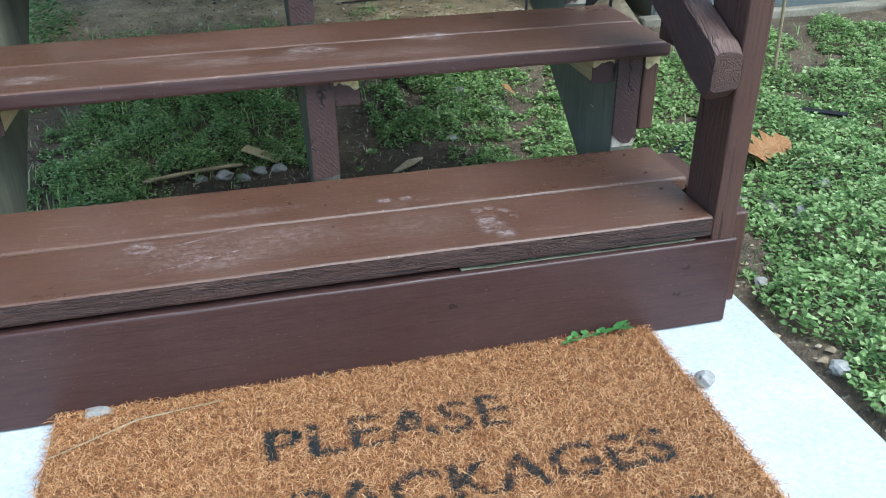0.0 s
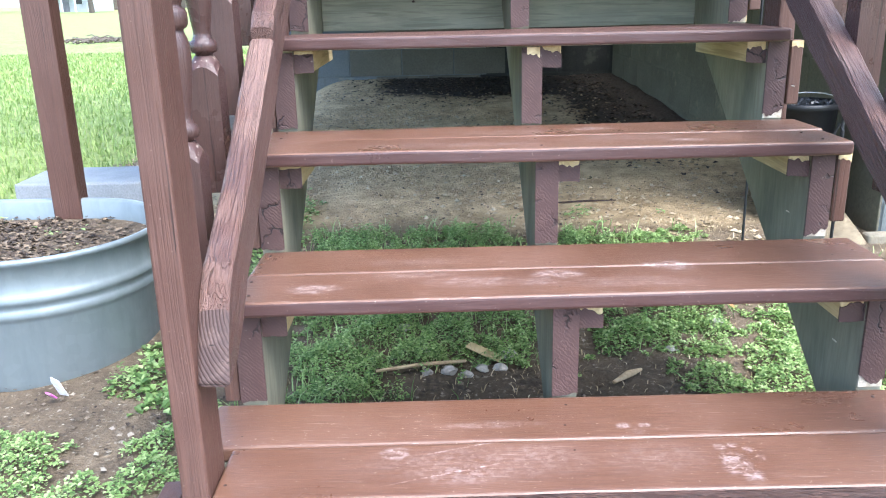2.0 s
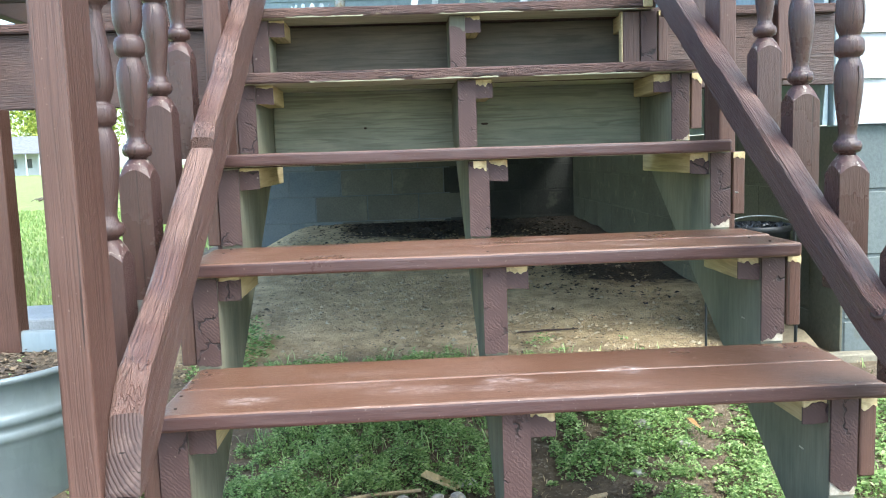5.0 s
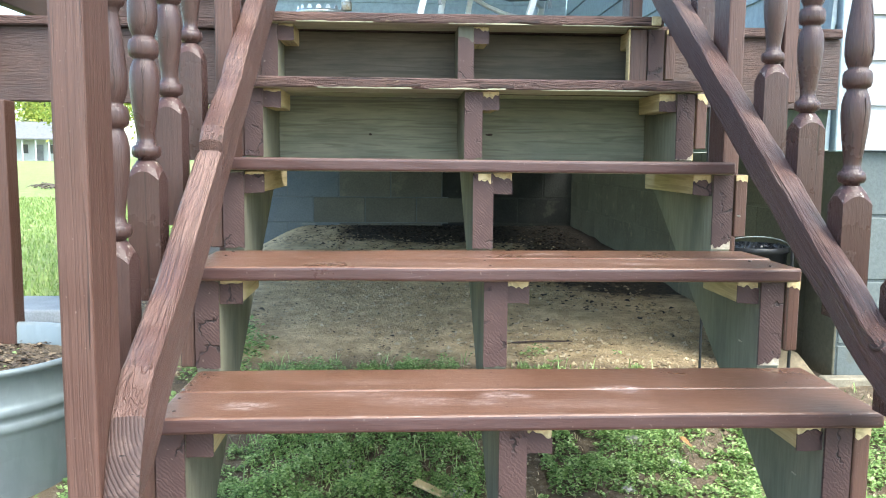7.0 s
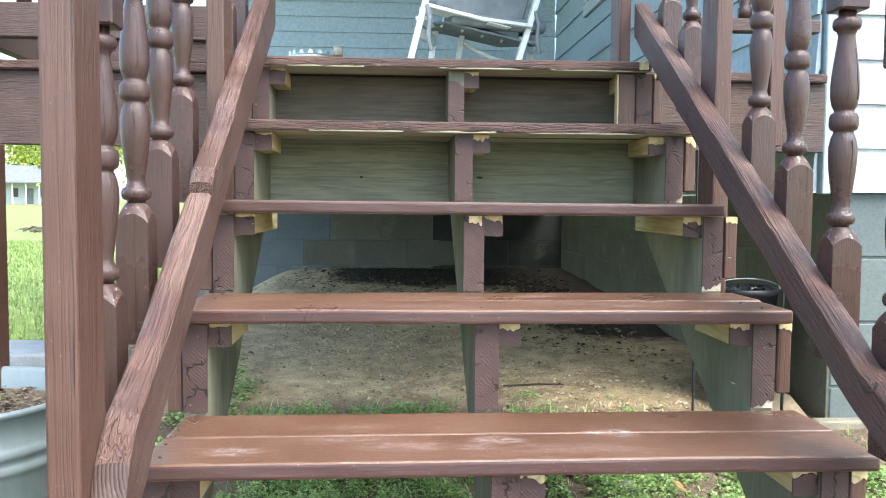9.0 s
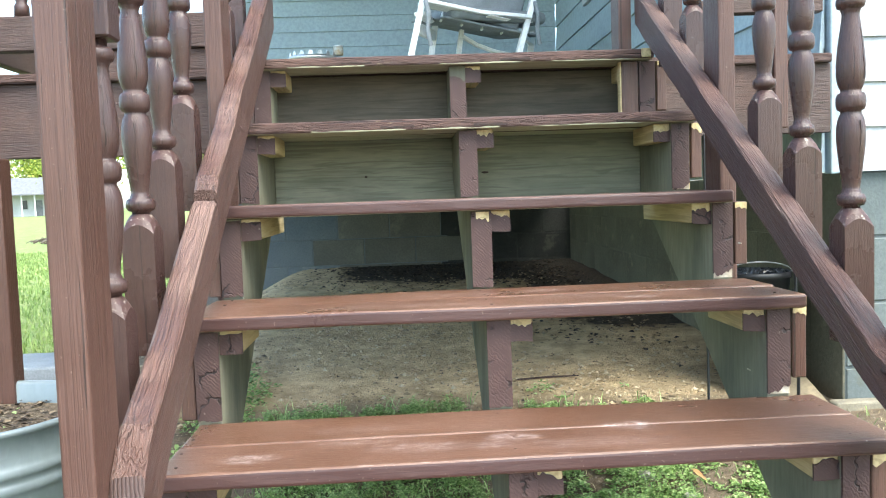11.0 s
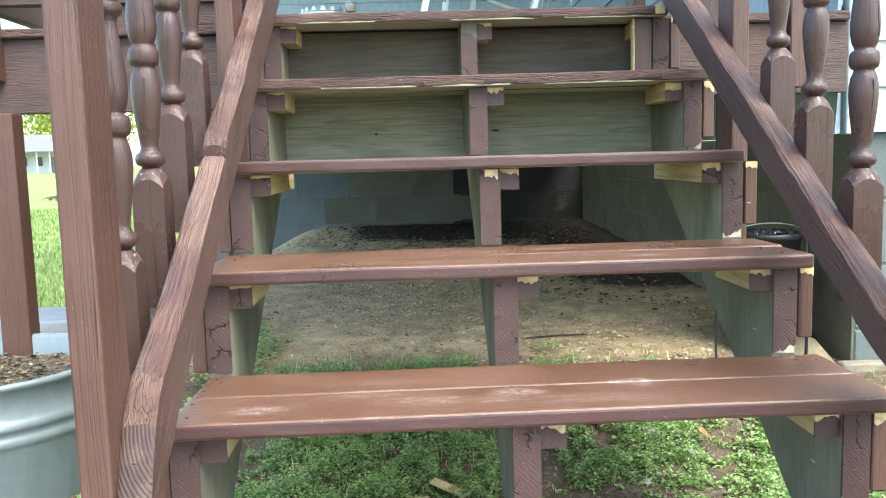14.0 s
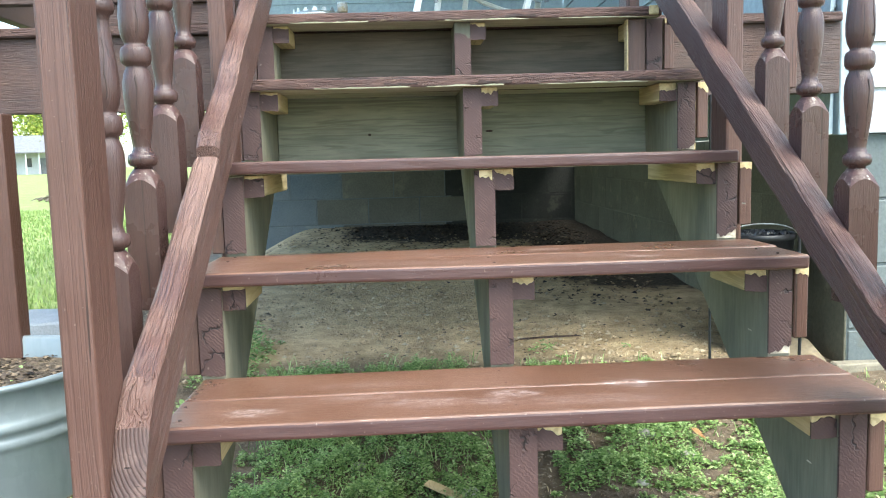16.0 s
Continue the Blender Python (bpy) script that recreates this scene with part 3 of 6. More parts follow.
# ---- staircase ----
stairs = thing("staircase", (0, 0, 0), "open wooden staircase painted dark reddish brown, scuffed and worn", "staircase")
ENDS = {1: (-0.628, 0.516), 2: (-0.592, 0.52), 3: (-0.604, 0.505), 4: (-0.598, 0.478), 5: (-0.598, 0.5), 6: (-0.58, 0.476)}
T = 0.026
for k in range(1, 7):
    x0, x1 = ENDS[k]
    y, z = (k - 1) * RUN, k * RISE
    mat_k = M_TREAD[min(k, 4)] if k < 5 else M_TREAD_OLD
    front = (x0 + 0.05, x1 - 0.032) if k == 1 else (x0, x1)
    spans = [(*front, y, y + 0.138, z)]
    if k < 6:
        spans.append((x0 - 0.006 * (k % 2), x1 + (0.0 if k == 1 else 0.006), y + 0.1425, y + 0.281, z - 0.001))
    for n, (a, b, ya, yb, zt) in enumerate(spans):
        ob = part("tread_board", board(a, b, ya, yb, zt - T - (0.0075 if k == 1 and n == 0 else 0.0), zt, 0.006, seed=k + 20 * n), [mat_k, M_BARE_UNDER if k > 3 else M_UNDER, M_EDGE if k == 1 else M_RISER_FRONT_SHADE], stairs)
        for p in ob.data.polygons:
            # fronts of treads 2 to 4 take the darker riser brown as painted-in shade
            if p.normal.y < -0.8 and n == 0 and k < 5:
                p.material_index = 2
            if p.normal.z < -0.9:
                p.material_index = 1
        for xs in (-0.571, -0.063, 0.45):
            for yn in (ya + 0.035, yb - 0.035):
                xn = xs + random.uniform(-0.008, 0.008)
                if a < xn - 0.01 and xn + 0.01 < b and k < 4:
                    yn += random.uniform(-0.008, 0.008)
                    part("nail", lathe([(0.0028, zt - 0.003), (0.0028, zt + 0.0006), (0.0016, zt + 0.0011)], xn, yn, 8), M_NAIL, ob)

def sawtooth(heel=0.29, head=0.846):
    pts = []
    for k in range(1, 7):
        y = (k - 1) * RUN + 0.03
        z0 = 0.0 if k == 1 else (k - 1) * RISE - T + 0.0005
        pts += [(y if k > 1 else 0.065, z0), (y if k > 1 else 0.065, k * RISE - T - 0.0005)]
    pts += [(DECK_Y - 0.004, 6 * RISE - T - 0.0005), (DECK_Y - 0.004, head), (heel, 0.024), (heel - 0.02, 0.0)]
    return pts


def flake(x0, x1, y0, y1, z0, z1, seed, top=0.0, low=0.0, n=16):
    """A thin plate with a ragged upper or lower edge."""
    r = random.Random(seed)
    bm = bmesh.new()
    xs = [x0 + (x1 - x0) * i / n for i in range(n + 1)]
    s = r.uniform(0, 90)
    def rag(x, k):
        return min(1.0, max(0.0, 0.45 + 0.9 * noise.noise(Vector((x * 32, s + k, 0.3))) + 0.4 * noise.noise(Vector((x * 150, s + k, 2.3)))))
    up = [z1 - top * rag(x, 0) for x in xs]
    dn = [z0 + low * rag(x, 9) for x in xs]
    grid = [[bm.verts.new((x, y, z)) for x, z in zip(xs, zs)] for y in (y0, y1) for zs in (dn, up)]
    for i in range(n):
        for a, b in ((0, 1), (1, 3), (3, 2), (2, 0)):
            bm.faces.new((grid[a][i], grid[a][i + 1], grid[b][i + 1], grid[b][i]))
    for i in (0, n):
        bm.faces.new((grid[0][i], grid[1][i], grid[3][i], grid[2][i]))
    bmesh.ops.recalc_face_normals(bm, faces=bm.faces)
    return bm


part("riser_board", board(-0.665, 0.526, -0.004, 0.034, 0.002, 0.151, 0.004, seed=40), M_RISER_FRONT_SHADE, stairs, "plain brown painted bottom riser board")
part("shim", flake(0.1, 0.46, 0.006, 0.03, 0.151, 0.153, 42, 0.003, 0.0, 60), M_UNDER, stairs, "thin bare pine shim")
for xg, zg in ((0.08, 0.095), (0.44, 0.105), (0.43, 0.06)):
    part("gouge", flake(xg, xg + 0.012, -0.0046, -0.002, zg, zg + 0.014, int(xg * 99), 0.01, 0.006), M_NAIL, stairs, "dark nail gouge in the riser")
# added board, dark to stand for the shade in the gap below tread 1
part("backing_board", board(-0.585, 0.47, 0.036, 0.06, 0.0, 0.158, 0.003, seed=41), M_END, stairs)


STRINGERS = {"left": (-0.594, -0.552), "centre": (-0.074, -0.032), "right": (0.441, 0.483)}
for side, (x0, x1) in STRINGERS.items():
    st = part("stringer", prism(sawtooth(0.235, 0.905) if side == "centre" else sawtooth(), x0, x1, 0.0015), M_GREEN, stairs, "sawtooth stringer of greenish treated timber")
    for k in range(2, 7):
        y, z = (k - 1) * RUN, k * RISE
        # painted face strip on the upright cut
        part("facing", flake(x0 - 0.0005, x1 + 0.0005, y + 0.024, y + 0.0295, (k - 1) * RISE + 0.0015, z - T - (0.03 if k == 6 and side == "centre" else 0.002), k * 7 + int(x0 * 90), 0.014 if k == 6 and side == "centre" else 0.003, 0.024 if side == "right" else 0.006), M_END, st, "cracked brown painted end grain")
        if side == "right":
            part("bare_foot", box(x0 + 0.001, x1 - 0.001, y + 0.0265, y + 0.0297, (k - 1) * RISE + 0.003, (k - 1) * RISE + 0.04, 0), M_BARE, st, "bare pale wood below the paint")
        # cleat beside the stringer
        c0, c1 = (x1 + 0.001, x1 + 0.041) if side != "right" else (x0 - 0.041, x0 - 0.001)
        cl = part("cleat", box(c0, c1, y + 0.036, y + (0.385 if k == 4 and side != "centre" else 0.21), z - T - 0.044, z - T - 0.001, 0.002, 1), M_YELLOW, st, "bare yellow pine support block")
        part("painted_end", flake(c0 - 0.0006, c1 + 0.0006, y + 0.0335, y + 0.037, z - T - 0.047, z - T - 0.006, k * 3 + int(c0 * 70), 0.004 if side == "left" else 0.018, 0.003), M_END, cl, "brown painted block end")
for k in range(2, 7):
    y, z = (k - 1) * RUN, k * RISE
    ss = part("side_strip", box(0.4905, 0.5165, y + 0.03, y + 0.055, (k - 1) * RISE + 0.03, z - T - 0.001, 0.002, 1), M_POST, stairs)
    part("bare_top", flake(0.4912, 0.516, y + 0.0285, y + 0.031, z - T - 0.03, z - T - 0.002, k, 0.0, 0.018), M_YELLOW, ss, "bare yellow wood where paint has flaked")
    part("side_strip", box(-0.623, -0.596, y + 0.03, y + 0.055, (k - 1) * RISE + 0.004, z - T - 0.001, 0.002, 1), M_POST, stairs)
part("split_chip", flake(-0.064, -0.037, 0.785, 0.7935, 4 * RISE - T - 0.036, 4 * RISE - T - 0.003, 77, 0.0, 0.02), M_YELLOW, stairs, "bare yellow split at the stringer top")
for k, spans in ((5, ((-0.42, -0.2), (-0.16, 0.02), (0.1, 0.36))), (6, ((-0.5, -0.3), (-0.1, 0.12), (0.2, 0.42)))):
    y, z = (k - 1) * RUN, k * RISE
    for i, (a, b) in enumerate(spans):
        part("bare_edge", flake(a, b, y - 0.0016, y + 0.002, z - T - 0.0008, z - T + 0.0032, 300 + 10 * k + i, 0.0034, 0.0, 40), M_UNDER, stairs, "bare pale wood where the edge paint has flaked")
        part("split", flake(b - 0.06, b + 0.02, y - 0.0014, y + 0.002, z - T + 0.004, z - T + 0.012, 340 + 10 * k + i, 0.004, 0.004, 20), M_NAIL, stairs, "dark split along the board edge")
for yn, zn in ((0.364, 0.238), (0.606, 0.412), (0.641, 0.655)):
    part("nail", box(0.4385, 0.4408, yn, yn + 0.014, zn, zn + 0.0025, 0.0006, 1), M_BARE, stairs, "bright nail tip in the timber")
hb = part("filler_board", box(0.3925, 0.4395, 1.298, 1.325, 5 * RISE + 0.001, 6 * RISE - T - 0.0015, 0.002, 1), M_POST, stairs)
part("bare_edge", box(0.388, 0.3922, 1.297, 1.324, 5 * RISE + 0.001, 6 * RISE - T - 0.0015, 0.001, 1), M_YELLOW, hb, "bare yellow split edge")
be = part("bare_edge", box(0.4835, 0.4865, 1.047, 1.075, 4 * RISE + 0.002, 5 * RISE - T - 0.0015, 0.001, 1), M_YELLOW, stairs, "bare yellow split edge")
for x0, x1 in ((-0.586, -0.56), (0.44, 0.466)):
    part("split_chip", box(x0, x1, 5 * RUN - 0.0025, 5 * RUN + 0.01, 6 * RISE - 0.022, 6 * RISE + 0.002, 0.002, 1), M_YELLOW, stairs, "bare yellow chipped corner")
plank = part("hanger_plank", board(-0.551, 0.44, 1.30, 1.325, 0.755, 0.9262, 0.002, seed=50), M_GREENX, stairs, "weathered greenish plank behind the upper treads")
for xk, zk, w, h in ((-0.308, 0.827, 0.004, 0.003), (0.013, 0.829, 0.01, 0.003)):
    kn = lathe([(0.0, -0.0015), (0.45, -0.0012), (0.75, -0.0004), (1.0, 0.0)], 0, 0, 16, None, False)
    bmesh.ops.transform(kn, matrix=Matrix.Translation((xk, 1.2985, zk)) @ Matrix.Rotation(radians(-90), 4, "X") @ Matrix.Diagonal((w, h, 1, 1)), verts=kn.verts)
    part("knot", kn, M_NAIL, plank, "dark knot")

# ---- stair railings ----
def spindle(cx, cy, z_bot, z_sq, top=0.9):
    h, slim = 0.0245, 0.9
    bm = bmesh.new()
    # square block whose top is turned down to the round
    rings, n = [[] for _ in range(5)], 48
    for q in range(n):
        a = 2 * math.pi * q / n + math.pi / 4
        rs = h / max(abs(math.cos(a)), abs(math.sin(a)))
        ze = z_sq - 0.024 + 0.03 * (h * 1.414 - rs) / (h * 0.914)
        rs *= 0.985
        for ring, (r, z) in zip(rings, ((rs, z_bot), (rs, z_sq - 0.03), (rs, ze), ((rs + 0.0145) * 0.52, ze * 0.4 + (z_sq + 0.004) * 0.6), (0.0145, z_sq + 0.006))):
            ring.append(bm.verts.new((cx + r * math.cos(a), cy + r * math.sin(a), z)))
    for k, (u, w) in enumerate(zip(rings, rings[1:])):
        for q in range(n):
            bm.faces.new((u[q], u[(q + 1) % n], w[(q + 1) % n], w[q])).material_index = 1 if k > 1 else 0
    bm.faces.new(list(reversed(rings[0])))
    bm.faces.new(rings[-1])
    # bead, long vase, bead, vase mirrored
    half = [(0.0145, 0.0), (0.015, 0.009), (0.0215, 0.0115), (0.0242, 0.016), (0.0245, 0.022), (0.0225, 0.028), (0.017, 0.0305), (0.0168, 0.0335), (0.0152, 0.036), (0.0148, 0.040), (0.016, 0.05), (0.019, 0.07), (0.0225, 0.095), (0.0245, 0.118), (0.0243, 0.136), (0.0215, 0.149), (0.0185, 0.1555), (0.0172, 0.158), (0.0175, 0.161), (0.0225, 0.1635), (0.0248, 0.169), (0.0252, 0.176)]
    prof = [(r * slim, z_sq + z) for r, z in half]
    mid = z_sq + 0.176
    prof += [(r, 2 * mid - z) for r, z in reversed(prof[:-1])]
    lathe(prof, cx, cy, 20, bm, True)
    z3 = 2 * mid - z_sq
    box(cx - h, cx + h, cy - h, cy + h, z3, z3 + 0.14, 0.003, 1, bm)
    return bm


def beam(stations, x0, x1, seed, wear=0.002):
    """A rail through stations (y, bottom, top), with eased edges and a worn, uneven surface."""
    dense = []
    for (ya, ba, ta), (yb, bb, tb) in zip(stations, stations[1:]):
        n = max(1, int((yb - ya) / 0.025))
        dense += [(ya + (yb - ya) * i / n, ba + (bb - ba) * i / n, ta + (tb - ta) * i / n) for i in range(n)]
    dense.append(stations[-1])
    e = 0.005
    bm = bmesh.new()
    rings = []
    for y, lo, hi in dense:
        sec = [(x0 + e, lo), (x1 - e, lo), (x1, lo + e), (x1, (lo + hi) / 2), (x1, hi - e), (x1 - e, hi), ((x0 + x1) / 2, hi + 0.001), (x0 + e, hi), (x0, hi - e), (x0, lo + e)]
        ring = []
        for x, z in sec:
            w = noise.noise(Vector((x * 40, y * 9, z * 22 + seed)))
            u = noise.noise(Vector((x * 130, y * 14 + seed, z * 90)))
            ring.append(bm.verts.new((x + wear * 0.5 * w, y, z + wear * (w + 0.5 * u))))
        rings.append(ring)
    n = len(rings[0])
    for a, b in zip(rings, rings[1:]):
        for i in range(n):
            bm.faces.new((a[i], a[(i + 1) % n], b[(i + 1) % n], b[i]))
    bm.faces.new(rings[0])
    bm.faces.new(list(reversed(rings[-1])))
    bmesh.ops.recalc_face_normals(bm, faces=bm.faces)
    return bm


def worn_sheen_tops(ob, cut=None):
    """Worn paint with painted-in sky sheen on upper faces, bare rings on near end."""
    base = ob.parent.location
    for p in ob.data.polygons:
        y = p.center.y + base.y
        if cut is not None and y < cut and p.normal.y < -0.45:
            p.material_index = 1
        elif p.normal.z > 0.3 or (cut is not None and y < 0.13 and p.normal.z > 0.1):
            p.material_index = 2


def lo_l(y): return 0.335 + 0.67 * y
def hi_l(y): return 0.425 + 0.69 * y
def lo_r(y): return 0.325 + 0.67 * y
def hi_r(y): return 0.395 + 0.69 * y


railing_l = thing("stair_railing", (-0.61, 0.05, 0.0), "brown painted railing with turned spindles and a cracked lower rail", "railing", "stair railings")
railing_r = thing("stair_railing", (0.5, 0.05, 0.0), "brown painted railing with turned spindles and a worn lower rail", "railing", "stair railings")
st_l = [(0.016, 0.353, 0.362), (0.03, 0.352, 0.405), (0.05, 0.359, 0.449), (0.074, 0.371, 0.481), (0.094, 0.384, 0.501), (0.112, 0.396, 0.509), (0.17, lo_l(0.17), 0.543), (0.24, lo_l(0.24), hi_l(0.24) - 0.006), (0.40, lo_l(0.4), hi_l(0.4)), (0.49, lo_l(0.49), hi_l(0.49) - 0.001), (0.512, lo_l(0.512), hi_l(0.512) - 0.004), (0.518, lo_l(0.518), hi_l(0.518) - 0.02)]
rail = part("lower_rail", beam(st_l, -0.578, -0.537, 1.0, 0.003), [M_RAIL, M_RAIL_END, M_RAIL_TOP_SHEEN], railing_l)
worn_sheen_tops(rail, 0.05)
st_l2 = [(0.53, lo_l(0.53), hi_l(0.53) + 0.001), (0.55, lo_l(0.55), hi_l(0.55) + 0.014), (0.72, lo_l(0.72), hi_l(0.72) + 0.002), (0.76, lo_l(0.76), hi_l(0.76) + 0.012), (1.33, lo_l(1.33), hi_l(1.33) + 0.01)]
worn_sheen_tops(part("lower_rail", beam(st_l2, -0.5795, -0.539, 5.0, 0.003), [M_RAIL, M_RAIL_END, M_RAIL_TOP_SHEEN], railing_l))
st_r = [(-0.006, 0.384, 0.435), (0.01, 0.369, 0.449), (0.03, 0.376, 0.455), (0.2, lo_r(0.2), hi_r(0.2)), (0.7, lo_r(0.7), hi_r(0.7)), (1.33, lo_r(1.33), hi_r(1.33))]
worn_sheen_tops(part("lower_rail", beam(st_r, 0.441, 0.482, 9.0, 0.003), [M_RAIL, M_NAIL, M_RAIL_TOP_SHEEN], railing_r))
part("newel_post", box(-0.6175, -0.579, 0.01, 0.098, 0.0, 1.25, 0.004, 2), M_POST, railing_l, "newel post with long cracks")
part("newel_post", box(0.483, 0.52, 0.0, 0.09, 0.0, 1.25, 0.004, 2), M_POST, railing_r, "newel post with long cracks")
part("middle_post", box(-0.6185, -0.5805, 0.85, 0.94, 0.55, 1.75, 0.004, 2), M_POST, railing_l)
part("middle_post", box(0.483, 0.52, 0.85, 0.94, 0.55, 1.75, 0.004, 2), M_POST, railing_r)
part("head_post", box(0.40, 0.4365, 1.345, 1.425, DECK_Z + 0.001, 1.95, 0.004, 2), M_POST, railing_r)
for cy, zs in ((0.215, 0.641), (0.365, 0.751), (0.505, 0.857), (0.655, 0.967), (1.06, 1.23), (1.22, 1.34)):
    part("spindle", spindle(-0.62, cy, zs - 0.21, zs), [M_SPINDLE, M_CHIPPED], railing_l)
for cy, zs in ((0.2, 0.606), (0.363, 0.72), (0.523, 0.844), (0.672, 0.947), (1.06, 1.20), (1.22, 1.30)):
    part("spindle", spindle(0.503, cy, zs - 0.21, zs), [M_SPINDLE, M_CHIPPED], railing_r)
def slim_r(z):
    """Radius of the turning a little inside its surface at a height above the shoulder."""
    z = z if z < 0.176 else 0.352 - z
    return 0.9 * (0.0152 + 0.0093 * max(0.0, min(1.0, (z - 0.045) / 0.07)))


for cx, cy, zs in ((-0.62, 0.365, 0.751), (-0.62, 0.215, 0.641), (0.503, 0.363, 0.72)):
    for a, z0, ln in ((-80, 0.055, 0.09), (-60, 0.21, 0.08)):
        pts = []
        for i in range(6):
            r = slim_r(ln * i / 5 + z0)
            w = radians(a + 3 * math.sin(i * 2.1))
            pts.append((cx + r * math.cos(w), cy + r * math.sin(w), zs + z0 + ln * i / 5))
        part("split", tube(pts, 0.0009, 5), M_NAIL, railing_l if cx < 0 else railing_r, "dark split along the turning")
knot = lathe([(0.013, -0.001), (0.012, 0.0025), (0.008, 0.003), (0.005, -0.001), (0.0, -0.002)], 0, 0, 14, None, False)
bmesh.ops.transform(knot, matrix=Matrix.Translation((0.445, 0.166, hi_r(0.166) - 0.002)) @ Matrix.Rotation(radians(-45), 4, "Y") @ Matrix.Diagonal((0.8, 1.3, 1, 1)), verts=knot.verts)
part("knot", knot, M_NAIL, railing_r, "dark open knot")
part("base_block", box(0.526, 0.575, 0.05, 0.3, 0.0, 0.163, 0.003, 1), M_POST, railing_r)
part("base_block", box(-0.678, -0.64, 0.04, 0.12, 0.0, 0.15, 0.003, 1), M_POST, railing_l)

# ---- deck ----
deck = thing("deck", (0.0, DECK_Y, 0.3), "raised wooden porch deck with a brown painted rim", "deck", kind="structure")
part("rim_board", board(-1.42, -0.592, DECK_Y, DECK_Y + 0.038, 0.912, 1.116, 0.003, seed=60), M_RIM, deck)
part("rim_board", board(-0.588, 0.498, DECK_Y, DECK_Y + 0.038, 0.915, 1.116, 0.003, seed=61), M_DULLX, deck, "bare weathered rim board behind the stairs")
part("rim_board", board(0.502, WING_X - 0.004, DECK_Y, DECK_Y + 0.038, 0.915, 1.116, 0.003, seed=62), M_RIM, deck)
part("deck_post", box(-1.365, -1.286, 1.345, 1.41, -0.05, 0.911, 0.004, 2), M_POST, deck)
yb = 6 * RUN - RUN + 0.1415
i = 0
while yb < WALL_Y - 0.15:
    for xa, xb in ((-1.44, -0.6), (-0.596, WING_X - 0.006)):
        part("deck_board", box(xa, xb, yb, yb + 0.138, DECK_Z - T, DECK_Z, 0.004, 1), M_TREAD_OLD if i < 2 else M_UNDER, deck)
    yb += 0.142
    i += 1

# ---- house ----
def block_wall(name, label, along, fixed, a0, a1, z0, z1, block, joint, groove=0.004, zones=()):
    ob = thing(name, (0, 0, 0), label, "wall", kind="structure")
    t = 0.19
    if along == "x":
        core = box(a0, a1, fixed - 0.004 + groove, fixed + t, z0, z1, 0)
    else:
        core = box(fixed - 0.004 + groove, fixed + t, a0, a1, z0, z1, 0)
    part("core", core, joint, ob)
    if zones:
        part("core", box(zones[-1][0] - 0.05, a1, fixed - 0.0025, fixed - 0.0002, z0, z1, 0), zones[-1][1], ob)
    row, z = 0, z0
    while z < z1 - 0.01:
        a = a0 - (0.2 if row % 2 else 0.0)
        while a < a1 - 0.01:
            p, q = max(a, a0) + 0.004, min(a + 0.4, a1) - 0.004
            if q - p > 0.03:
                h1 = min(z + 0.2, z1) - 0.004
                bm = box(p, q, fixed - 0.004, fixed + 0.02, z + 0.004, h1, 0.003, 1) if along == "x" else box(fixed - 0.004, fixed + 0.02, p, q, z + 0.004, h1, 0.003, 1)
                mt = block
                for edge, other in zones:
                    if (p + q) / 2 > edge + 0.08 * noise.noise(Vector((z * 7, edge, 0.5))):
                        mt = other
                part("block", bm, mt, ob)
            a += 0.4
        row, z = row + 1, z + 0.2
    return ob


# block colour changes along x: painted blue-grey, bare grey, then near black
block_wall("wall_back", "blue-grey painted concrete block foundation wall under the porch", "x", WALL_Y, -1.5, WING_X + 0.26, 0.06, 1.12, M_BLOCK_BACK, M_MORTAR_BACK, 0.003, ((-0.75, M_BLOCK_BARE), (0.2, M_BLOCK_DARK)))
block_wall("wall_side", "grey-green painted block foundation of the house wing", "y", WING_X + 0.075, WING_Y + 0.215, WALL_Y, 0.0, 0.8, M_PARGE, M_PARGE, 0.0012)


def siding(name, label, along, fixed, a0, a1, z0, z1, step, material, sign):
    ob = thing(name, (0, 0, 0), label, "wall", kind="structure")
    z = z0
    while z < z1:
        pr = [(0.0, z), (0.0, z + step + 0.012), (0.004, z + step + 0.012), (0.016, z), ]
        bm = bmesh.new()
        ends = []
        for a in (a0, a1):
            ring = []
            for d, zz in pr:
                ring.append(bm.verts.new((a, fixed - sign * d, zz) if along == "x" else (fixed - sign * d, a, zz)))
            ends.append(ring)
        n = len(pr)
        for i in range(n):
            bm.faces.new((ends[0][i], ends[0][(i + 1) % n], ends[1][(i + 1) % n], ends[1][i]))
        bm.faces.new(ends[0])
        bm.faces.new(list(reversed(ends[1])))
        bmesh.ops.recalc_face_normals(bm, faces=bm.faces)
        part("siding_board", bm, material, ob)
        z += step
    return ob


siding("wall_porch", "blue-grey lap siding of the house above the porch", "x", WALL_Y + 0.02, -1.5, WING_X, DECK_Z - 0.02, 3.4, 0.117, M_SIDING, 1)
siding("wall_wing_side", "blue-grey lap siding on the side of the house wing", "y", WING_X + 0.012, WING_Y + 0.012, WALL_Y, 0.8, 3.4, 0.178, M_SIDING, 1)
siding("wall_wing_front", "white lap siding on the front of the house wing", "x", WING_Y + 0.01, WING_X + 0.0465, 4.2, 0.8, 3.4, 0.133, M_WHITE, 1)
wf = block_wall("wall_wing_foundation", "pale painted block foundation of the house wing", "x", WING_Y + 0.02, WING_X + 0.075, 4.2, 0.0, 0.8, M_BLOCK, M_MORTAR)
part("parging", box(WING_X + 0.067, WING_X + 0.0745, WING_Y + 0.018, WING_Y + 0.2145, -0.02, 0.798, 0.002, 1), M_PARGE, wf)
